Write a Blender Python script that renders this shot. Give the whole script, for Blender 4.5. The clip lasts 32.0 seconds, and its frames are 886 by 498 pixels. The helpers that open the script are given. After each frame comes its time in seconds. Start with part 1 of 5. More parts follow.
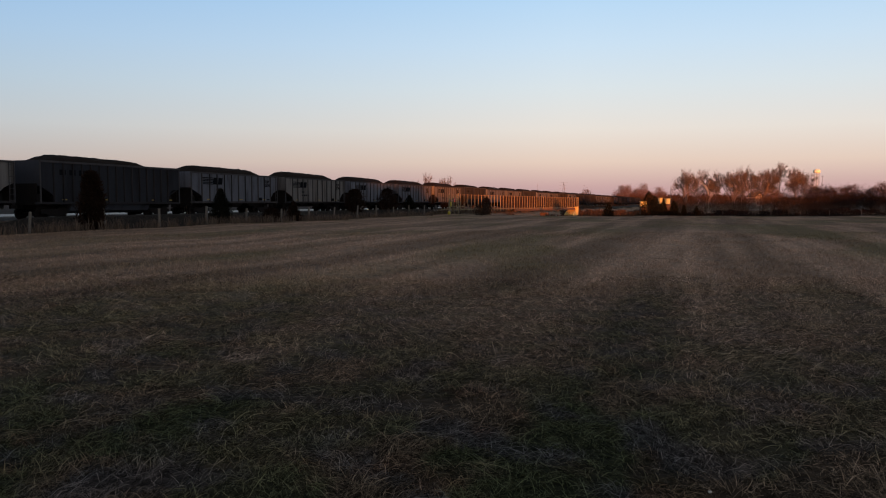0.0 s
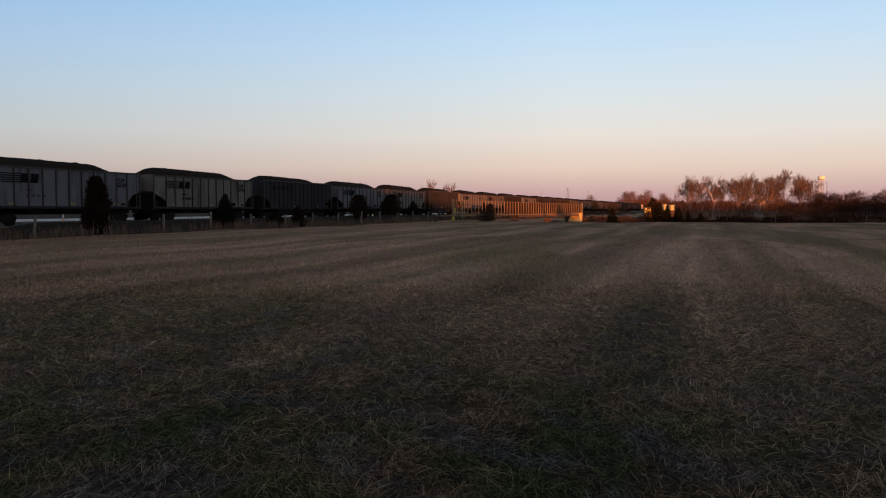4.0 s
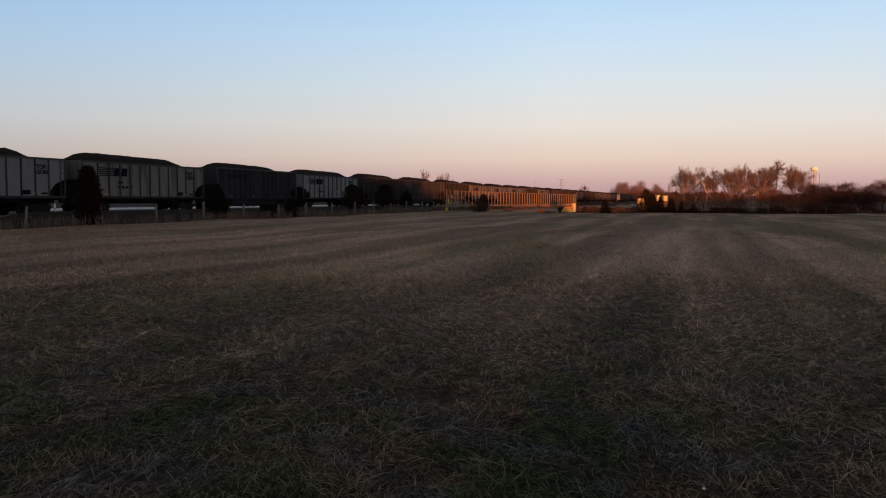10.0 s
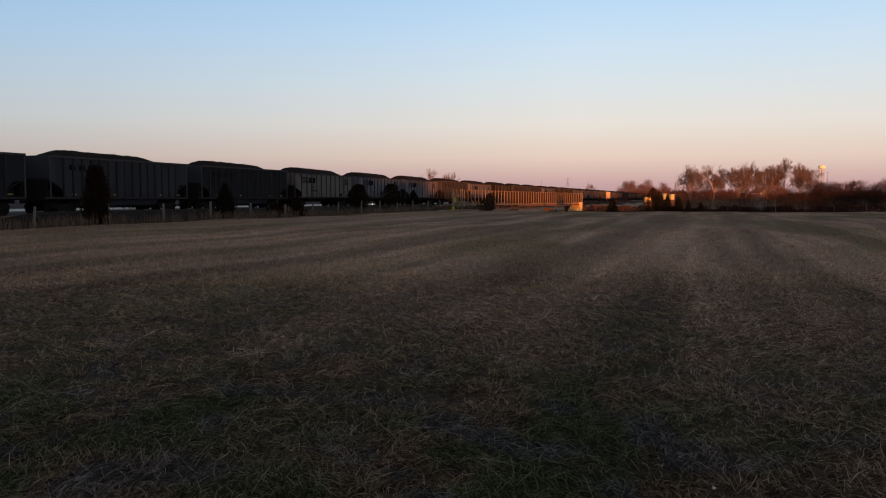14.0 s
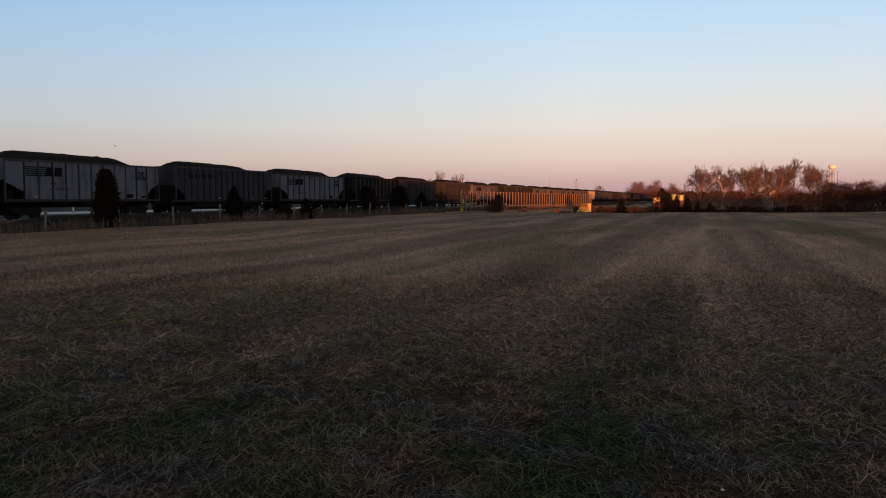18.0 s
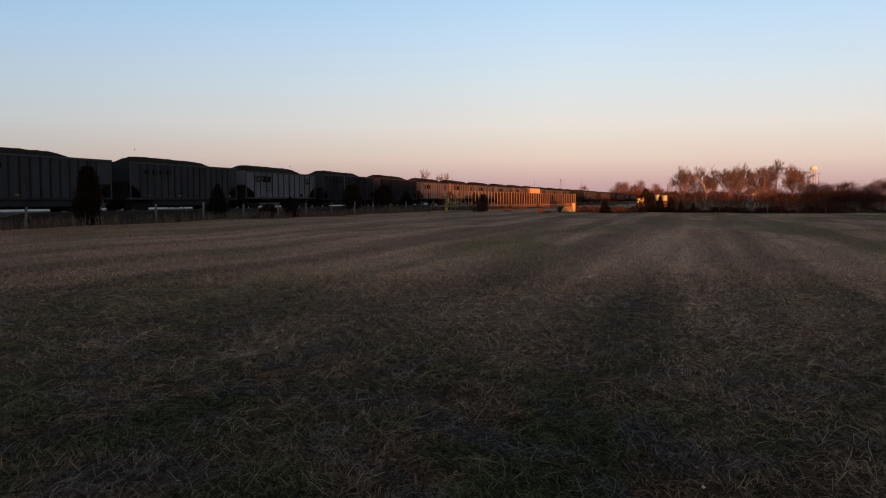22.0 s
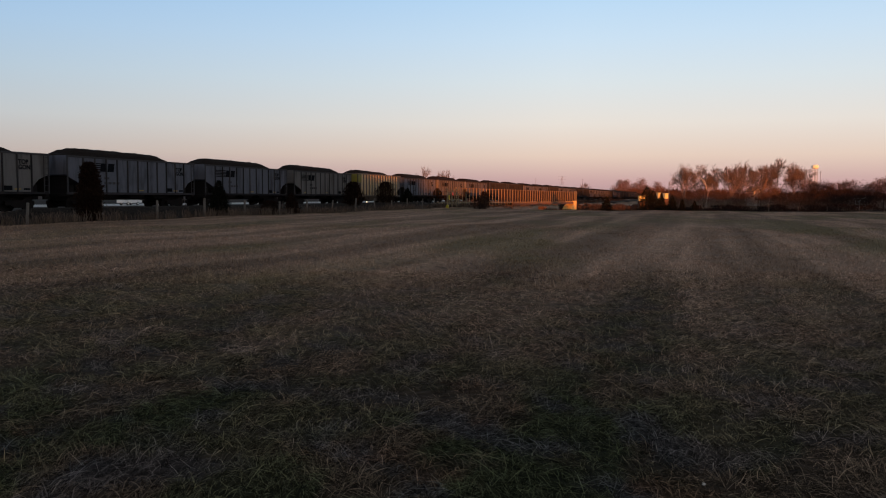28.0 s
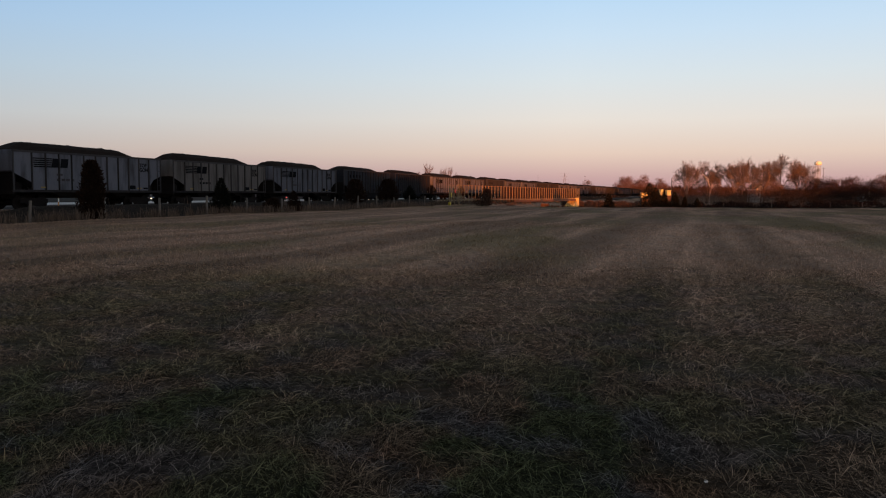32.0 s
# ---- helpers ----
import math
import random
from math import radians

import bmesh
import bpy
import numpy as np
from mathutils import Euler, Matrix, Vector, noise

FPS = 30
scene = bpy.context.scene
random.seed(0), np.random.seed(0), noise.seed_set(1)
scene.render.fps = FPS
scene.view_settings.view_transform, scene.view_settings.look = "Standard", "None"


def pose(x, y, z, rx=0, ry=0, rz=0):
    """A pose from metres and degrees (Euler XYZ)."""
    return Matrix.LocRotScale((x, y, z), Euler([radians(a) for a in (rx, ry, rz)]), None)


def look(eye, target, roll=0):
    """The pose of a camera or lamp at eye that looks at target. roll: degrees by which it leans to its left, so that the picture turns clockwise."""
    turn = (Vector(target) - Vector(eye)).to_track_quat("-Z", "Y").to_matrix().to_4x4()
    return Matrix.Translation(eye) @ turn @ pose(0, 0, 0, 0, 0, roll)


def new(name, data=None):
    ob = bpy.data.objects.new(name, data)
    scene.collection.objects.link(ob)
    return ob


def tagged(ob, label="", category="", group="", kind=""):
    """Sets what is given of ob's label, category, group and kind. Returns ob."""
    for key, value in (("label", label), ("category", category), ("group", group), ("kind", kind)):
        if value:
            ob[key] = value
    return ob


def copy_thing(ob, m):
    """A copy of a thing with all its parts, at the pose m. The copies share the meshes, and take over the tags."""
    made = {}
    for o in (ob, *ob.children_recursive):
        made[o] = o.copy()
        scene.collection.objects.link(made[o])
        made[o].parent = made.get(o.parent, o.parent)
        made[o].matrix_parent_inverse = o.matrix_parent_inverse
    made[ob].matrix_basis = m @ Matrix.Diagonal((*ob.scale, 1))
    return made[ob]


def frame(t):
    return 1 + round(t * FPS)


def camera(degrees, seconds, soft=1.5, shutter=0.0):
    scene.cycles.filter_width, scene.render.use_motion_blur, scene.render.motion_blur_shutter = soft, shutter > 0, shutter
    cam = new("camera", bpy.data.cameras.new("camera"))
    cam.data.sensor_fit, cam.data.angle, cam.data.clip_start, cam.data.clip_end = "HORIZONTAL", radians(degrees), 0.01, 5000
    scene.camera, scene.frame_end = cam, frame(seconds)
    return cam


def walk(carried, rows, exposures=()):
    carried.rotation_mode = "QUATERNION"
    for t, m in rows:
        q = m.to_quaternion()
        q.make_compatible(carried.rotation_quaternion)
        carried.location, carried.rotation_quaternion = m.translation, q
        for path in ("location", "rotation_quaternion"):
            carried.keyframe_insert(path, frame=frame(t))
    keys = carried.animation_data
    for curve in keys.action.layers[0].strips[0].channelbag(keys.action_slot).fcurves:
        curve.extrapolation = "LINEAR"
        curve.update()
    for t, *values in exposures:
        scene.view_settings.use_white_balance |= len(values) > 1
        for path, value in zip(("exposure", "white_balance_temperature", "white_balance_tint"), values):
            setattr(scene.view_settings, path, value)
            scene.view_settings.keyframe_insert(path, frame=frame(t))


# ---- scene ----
# ---------------------------------------------------------------- camera
cam = camera(58.5, 32.0, soft=1.1)


def aim(yaw, pitch, lean, x, y, z):
    """A pose of the hand-held camera: turn to the right, tilt, lean (degrees) and place."""
    a, b = radians(yaw), radians(pitch)
    eye = Vector((x, y, z))
    way = Vector((math.sin(a) * math.cos(b), math.cos(a) * math.cos(b), math.sin(b)))
    return look(eye, eye + way * 100, lean)


walk(cam, [
    (0.0, aim(-0.000, -3.352, 0.000, 0.000, 0.000, 1.600)),
    (0.5, aim(0.053, -3.290, 0.031, 0.006, 0.002, 1.603)),
    (1.0, aim(0.133, -3.265, 0.110, -0.001, 0.011, 1.598)),
    (1.5, aim(0.058, -3.098, 0.163, 0.002, 0.001, 1.602)),
    (2.0, aim(0.054, -3.019, 0.113, 0.004, -0.002, 1.601)),
    (2.5, aim(0.019, -2.959, 0.120, 0.005, -0.012, 1.604)),
    (3.0, aim(-0.216, -2.960, 0.113, 0.000, -0.004, 1.607)),
    (3.5, aim(-0.240, -2.951, 0.082, 0.001, -0.017, 1.606)),
    (5.5, aim(-0.459, -2.848, 0.173, 0.008, -0.009, 1.601)),
    (6.0, aim(-0.402, -3.030, 0.150, 0.013, -0.018, 1.601)),
    (6.5, aim(-0.305, -3.177, 0.208, 0.008, -0.018, 1.601)),
    (7.0, aim(-0.039, -3.276, 0.292, 0.001, -0.009, 1.603)),
    (7.5, aim(0.011, -3.148, 0.340, 0.000, -0.009, 1.602)),
    (8.0, aim(0.228, -3.200, 0.314, 0.005, -0.010, 1.598)),
    (8.5, aim(0.144, -3.260, 0.301, 0.013, -0.005, 1.596)),
    (9.0, aim(0.127, -3.394, 0.271, 0.019, -0.012, 1.600)),
    (9.5, aim(0.341, -3.560, 0.156, 0.018, 0.010, 1.595)),
    (10.0, aim(0.192, -3.612, 0.194, 0.011, -0.000, 1.600)),
    (10.5, aim(0.246, -3.641, 0.323, -0.003, -0.006, 1.599)),
    (11.0, aim(0.300, -3.755, 0.316, 0.004, -0.005, 1.598)),
    (11.5, aim(0.222, -3.661, 0.398, 0.004, -0.000, 1.597)),
    (12.0, aim(0.046, -3.597, 0.391, 0.003, -0.001, 1.596)),
    (12.5, aim(-0.537, -3.402, 0.365, -0.003, -0.015, 1.603)),
    (13.0, aim(-0.454, -3.405, 0.225, 0.006, -0.002, 1.596)),
    (13.5, aim(-0.351, -3.542, 0.199, 0.003, -0.003, 1.604)),
    (14.0, aim(-0.273, -3.683, 0.077, 0.000, 0.008, 1.599)),
    (14.5, aim(-0.415, -3.839, 0.096, -0.000, -0.002, 1.606)),
    (16.5, aim(-0.491, -3.766, -0.154, 0.004, -0.017, 1.607)),
    (17.0, aim(-0.632, -3.620, -0.174, 0.006, -0.015, 1.602)),
    (17.5, aim(-1.031, -3.543, -0.190, 0.007, -0.030, 1.604)),
    (18.0, aim(-0.898, -3.560, -0.174, 0.002, -0.017, 1.608)),
    (18.5, aim(-0.800, -3.486, -0.196, 0.007, -0.007, 1.597)),
    (19.0, aim(-0.677, -3.587, -0.106, 0.006, -0.006, 1.606)),
    (19.5, aim(-0.561, -3.656, -0.092, 0.006, -0.004, 1.602)),
    (20.0, aim(-0.486, -3.628, -0.048, 0.002, -0.016, 1.606)),
    (20.5, aim(-0.442, -3.597, 0.009, 0.006, -0.029, 1.609)),
    (21.0, aim(0.033, -3.455, 0.067, 0.002, -0.026, 1.600)),
    (21.5, aim(0.208, -3.507, 0.071, 0.010, -0.020, 1.600)),
    (22.0, aim(0.214, -3.622, 0.126, 0.008, -0.016, 1.602)),
    (22.5, aim(0.077, -3.672, 0.135, 0.009, -0.013, 1.600)),
    (23.0, aim(0.083, -3.665, 0.242, 0.000, -0.019, 1.605)),
    (23.5, aim(0.025, -3.654, 0.222, 0.007, -0.015, 1.597)),
    (24.0, aim(-0.030, -3.724, 0.233, 0.005, -0.012, 1.603)),
    (24.5, aim(-0.125, -3.846, 0.233, 0.006, -0.025, 1.601)),
    (25.0, aim(-0.235, -3.943, 0.383, 0.003, -0.009, 1.598)),
    (25.5, aim(-0.628, -3.956, 0.339, 0.004, -0.015, 1.601)),
    (27.5, aim(-0.116, -3.889, 0.320, 0.004, -0.024, 1.599)),
    (28.0, aim(0.148, -3.830, 0.338, 0.001, -0.028, 1.600)),
    (28.5, aim(0.094, -3.824, 0.324, -0.003, -0.018, 1.597)),
    (29.0, aim(-0.067, -3.960, 0.291, 0.003, -0.033, 1.603)),
    (29.5, aim(0.134, -3.904, 0.216, 0.003, -0.039, 1.601)),
    (30.0, aim(0.144, -3.832, 0.285, 0.003, -0.028, 1.600)),
    (30.5, aim(0.245, -3.761, 0.246, 0.008, -0.015, 1.598)),
    (31.0, aim(-0.113, -3.872, 0.182, 0.018, 0.009, 1.600)),
    (31.5, aim(-0.028, -3.919, 0.139, 0.011, -0.024, 1.598)),
    (32.0, aim(-0.028, -4.028, 0.224, 0.011, -0.008, 1.596)),
])

# ---------------------------------------------------------------- world, sun
SUN_AZ, SUN_EL = 165.0, 1.3          # degrees: clockwise from the view direction (+y), above the horizon
world = bpy.data.worlds.new("world")
scene.world = world
world.use_nodes = True
wn, wl = world.node_tree.nodes, world.node_tree.links
bg = wn["Background"]
sky = wn.new("ShaderNodeTexSky")
sky.sky_type = "NISHITA"
sky.sun_disc = False
sky.sun_elevation = radians(SUN_EL)
sky.sun_rotation = radians(SUN_AZ)
sky.air_density, sky.dust_density, sky.ozone_density = 1.0, 1.0, 1.0
wtc = wn.new("ShaderNodeTexCoord")
wsep = wn.new("ShaderNodeSeparateXYZ")
wl.new(wtc.outputs["Generated"], wsep.inputs[0])
wramp = wn.new("ShaderNodeValToRGB")          # dusk sky by height: mauve haze, pink, pale, blue, dim overhead
wl.new(wsep.outputs[2], wramp.inputs[0])
els = wramp.color_ramp.elements
els[0].position, els[0].color = 0.0, (0.46, 0.30, 0.32, 1)
els[1].position, els[1].color = 1.0, (0.25, 0.24, 0.235, 1)
for p, c in ((0.02, (0.55, 0.37, 0.375)), (0.05, (0.71, 0.565, 0.50)), (0.09, (0.73, 0.685, 0.66)), (0.14, (0.64, 0.71, 0.77)),
             (0.19, (0.54, 0.69, 0.85)), (0.25, (0.42, 0.63, 0.87)), (0.36, (0.37, 0.41, 0.47)), (0.6, (0.28, 0.275, 0.28))):
    e = els.new(p)
    e.color = (*c, 1)
wsc = wn.new("ShaderNodeVectorMath")
wsc.operation = "SCALE"
wsc.inputs["Scale"].default_value = 0.045
wl.new(sky.outputs[0], wsc.inputs[0])
wadd = wn.new("ShaderNodeVectorMath")
wadd.operation = "ADD"
wl.new(wsc.outputs[0], wadd.inputs[0])
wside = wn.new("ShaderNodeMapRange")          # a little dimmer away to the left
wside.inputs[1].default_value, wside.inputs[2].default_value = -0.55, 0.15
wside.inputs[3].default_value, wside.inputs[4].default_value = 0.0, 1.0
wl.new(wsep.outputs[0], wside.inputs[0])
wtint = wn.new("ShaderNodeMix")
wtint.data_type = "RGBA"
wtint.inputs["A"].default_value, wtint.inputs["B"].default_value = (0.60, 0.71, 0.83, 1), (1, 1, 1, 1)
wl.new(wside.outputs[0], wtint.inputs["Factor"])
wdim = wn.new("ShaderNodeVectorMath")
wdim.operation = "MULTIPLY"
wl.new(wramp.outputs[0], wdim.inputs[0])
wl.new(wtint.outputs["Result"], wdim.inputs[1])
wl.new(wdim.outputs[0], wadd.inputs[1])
# the afterglow round the setting sun, behind the viewer
wwest = wn.new("ShaderNodeMapRange")
wwest.interpolation_type = "SMOOTHSTEP"
wwest.inputs[1].default_value, wwest.inputs[2].default_value = -0.45, -1.0
wl.new(wsep.outputs[1], wwest.inputs[0])
wlow = wn.new("ShaderNodeMapRange")
wlow.interpolation_type = "SMOOTHSTEP"
wlow.inputs[1].default_value, wlow.inputs[2].default_value = 0.40, 0.0
wl.new(wsep.outputs[2], wlow.inputs[0])
wglow = wn.new("ShaderNodeMath")
wglow.operation = "MULTIPLY"
wl.new(wwest.outputs[0], wglow.inputs[0])
wl.new(wlow.outputs[0], wglow.inputs[1])
wamber = wn.new("ShaderNodeVectorMath")
wamber.operation = "SCALE"
wamber.inputs[0].default_value = (0.85, 0.45, 0.19)
wl.new(wglow.outputs[0], wamber.inputs["Scale"])
wall = wn.new("ShaderNodeVectorMath")
wall.operation = "ADD"
wl.new(wadd.outputs[0], wall.inputs[0])
wl.new(wamber.outputs[0], wall.inputs[1])
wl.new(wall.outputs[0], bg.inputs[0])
bg.inputs[1].default_value = 1.0

sun_data = bpy.data.lights.new("sun", "SUN")
sun_data.energy, sun_data.angle, sun_data.color = 9.0, radians(0.6), (1.0, 0.25, 0.055)
sun = new("sun", sun_data)
sa, se = radians(SUN_AZ), radians(SUN_EL)
sun.matrix_world = look((0, 0, 60), (-math.sin(sa) * 100, -math.cos(sa) * 100, 60 - 100 * math.tan(se)))
scene.view_settings.exposure = 0.0

# ---------------------------------------------------------------- plan
TH = radians(18.04)                  # the railway runs this far to the right of the view
ALONG = Vector((math.sin(TH), math.cos(TH), 0))
OUT = Vector((-math.cos(TH), math.sin(TH), 0))     # from the field across the tracks
U_TRACK, Z_RAIL = 41.75, 0.46
SPEED = 16.54


def rail(s, u, z=0.0):
    """A place by metres along the railway and metres out from the camera across it."""
    p = ALONG * s + OUT * u
    return Vector((p.x, p.y, z))


RAIL_TURN = 90 - 18.04
TRACK_TURN = 90 - 18.5               # the track is turned in a little towards the field's fence, to fit the camera's view


def track_at(s, u, z=0.0):
    """A place by metres along the track and metres out from the camera across it."""
    a = radians(TRACK_TURN)
    return Vector((math.cos(a) * s - math.sin(a) * u, math.sin(a) * s + math.cos(a) * u, z))



def smooth(a, b, x):
    t = np.clip((np.asarray(x, float) - a) / (b - a), 0, 1)
    return t * t * (3 - 2 * t)


def ground_z(x, y):
    x, y = np.asarray(x, float), np.asarray(y, float)
    u = -x * math.cos(TH) + y * math.sin(TH)
    s = x * math.sin(TH) + y * math.cos(TH)
    z = 0.05 * np.sin(x * 0.21 + 1) * np.cos(y * 0.17) + 0.03 * np.sin(x * 0.63 + y * 0.31)
    z = z * smooth(2, 14, np.hypot(x, y))
    # the field falls away beyond its crest
    z = z - 1.1 * smooth(108, 122, y) * (1 - smooth(28, 34, u)) - 1.0 * smooth(122, 260, y) * (1 - smooth(20, 34, u))
    z = z - 0.25 * smooth(60, 108, y) * smooth(0, 25, x)
    # ditch, railway bank, low ground with the highway
    z = z - 0.35 * smooth(33.5, 35.5, u) * (1 - smooth(35.5, 37, u))
    bank = smooth(35.5, 38.2, u) * (1 - smooth(43.8, 48, u))
    z = z * (1 - bank) + bank * 0.12
    z = z - 0.66 * smooth(46, 70, u)
    # a low berm before the track, shaped to hide the wheels' feet from the camera, ending short of the footbridge
    z = z + 0.66 * smooth(35.9, 36.9, u) * (1 - smooth(37.6, 38.8, u)) * (1 - smooth(104, 118, s))
    return z


# ---------------------------------------------------------------- mesh helpers
class Shape:
    """Collects faces of one part; pieces may be added at any place before it is linked."""

    def __init__(self):
        self.v, self.f = [], []

    def add(self, verts, faces):
        n = len(self.v)
        self.v += [tuple(p) for p in verts]
        self.f += [tuple(i + n for i in f) for f in faces]
        return self

    def box(self, x0, x1, y0, y1, z0, z1, c=0.0):
        """A box, its upright and upper edges cut by c."""
        if c <= 0:
            v = [(x, y, z) for z in (z0, z1) for y in (y0, y1) for x in (x0, x1)]
            return self.add(v, [(0, 2, 3, 1), (4, 5, 7, 6), (0, 1, 5, 4), (1, 3, 7, 5), (3, 2, 6, 7), (2, 0, 4, 6)])
        ring = [(x0 + c, y0), (x1 - c, y0), (x1, y0 + c), (x1, y1 - c), (x1 - c, y1), (x0 + c, y1), (x0, y1 - c), (x0, y0 + c)]
        mx, my = (x0 + x1) / 2, (y0 + y1) / 2
        fx, fy = 1 - 2 * c / max(x1 - x0, 4 * c), 1 - 2 * c / max(y1 - y0, 4 * c)
        top = [(mx + (x - mx) * fx, my + (y - my) * fy, z1) for x, y in ring]
        v = [(x, y, z0) for x, y in ring] + [(x, y, z1 - c) for x, y in ring] + top
        f = [tuple(range(7, -1, -1)), tuple(range(16, 24))]
        for k in (0, 8):
            f += [(k + i, k + (i + 1) % 8, k + 8 + (i + 1) % 8, k + 8 + i) for i in range(8)]
        return self.add(v, f)

    def prism(self, outline, a, b, axis="y"):
        """An outline of (p, q) pushed from a to b along an axis: y takes (x, z), x takes (y, z), z takes (x, y)."""
        put = {"y": lambda p, q, d: (p, d, q), "x": lambda p, q, d: (d, p, q), "z": lambda p, q, d: (p, q, d)}[axis]
        n = len(outline)
        v = [put(p, q, a) for p, q in outline] + [put(p, q, b) for p, q in outline]
        f = [tuple(range(n)), tuple(range(2 * n - 1, n - 1, -1))] + [(i, n + i, n + (i + 1) % n, (i + 1) % n) for i in range(n)]
        return self.add(v, f)

    def tube(self, p, q, r0, r1=None, n=8, caps=True):
        """A tapered round bar from p to q."""
        p, q = Vector(p), Vector(q)
        r1 = r0 if r1 is None else r1
        d = (q - p).normalized()
        a = d.orthogonal().normalized()
        b = d.cross(a)
        v = []
        for c, r in ((p, r0), (q, r1)):
            v += [c + (a * math.cos(6.28319 * i / n) + b * math.sin(6.28319 * i / n)) * r for i in range(n)]
        f = [(i, (i + 1) % n, n + (i + 1) % n, n + i) for i in range(n)]
        if caps:
            f += [tuple(range(n - 1, -1, -1)), tuple(range(n, 2 * n))]
        return self.add(v, f)

    def lathe(self, profile, n=20, at=(0, 0, 0)):
        """A body turned round z from (radius, z) pairs."""
        v, f = [], []
        for r, z in profile:
            v += [(at[0] + r * math.cos(6.28319 * i / n), at[1] + r * math.sin(6.28319 * i / n), at[2] + z) for i in range(n)]
        for k in range(len(profile) - 1):
            f += [(k * n + i, k * n + (i + 1) % n, (k + 1) * n + (i + 1) % n, (k + 1) * n + i) for i in range(n)]
        f += [tuple(range(n - 1, -1, -1)), tuple((len(profile) - 1) * n + i for i in range(n))]
        return self.add(v, f)

    def mesh(self, name, material, round_=False):
        me = bpy.data.meshes.new(name)
        me.from_pydata(self.v, [], self.f)
        if round_:
            me.polygons.foreach_set("use_smooth", [True] * len(me.polygons))
        me.materials.append(material)
        me.update()
        return me


def part(name, shape, material, parent=None, label="", round_=False, at=None):
    """One mesh object, under a thing where parent is given."""
    me = shape if isinstance(shape, bpy.types.Mesh) else shape.mesh(name, material, round_)
    ob = new(name, me)
    if parent is not None:
        ob.parent = parent
    if at is not None:
        ob.matrix_basis = at
    if label:
        tagged(ob, label)
    return ob


def thing(name, label, category, group="", m=None):
    ob = tagged(new(name), label, category, group)
    ob.empty_display_size = 0.3
    if m is not None:
        ob.matrix_basis = m
    return ob


def from_arrays(name, verts, faces_flat, sizes, material):
    """A mesh from numpy arrays of corners and faces."""
    me = bpy.data.meshes.new(name)
    me.vertices.add(len(verts))
    me.vertices.foreach_set("co", np.asarray(verts, np.float32).ravel())
    me.loops.add(len(faces_flat))
    me.loops.foreach_set("vertex_index", np.asarray(faces_flat, np.int32))
    me.polygons.add(len(sizes))
    starts = np.concatenate(([0], np.cumsum(sizes)[:-1])).astype(np.int32)
    me.polygons.foreach_set("loop_start", starts)
    me.materials.append(material)
    me.update(calc_edges=True)
    me.validate()
    return me


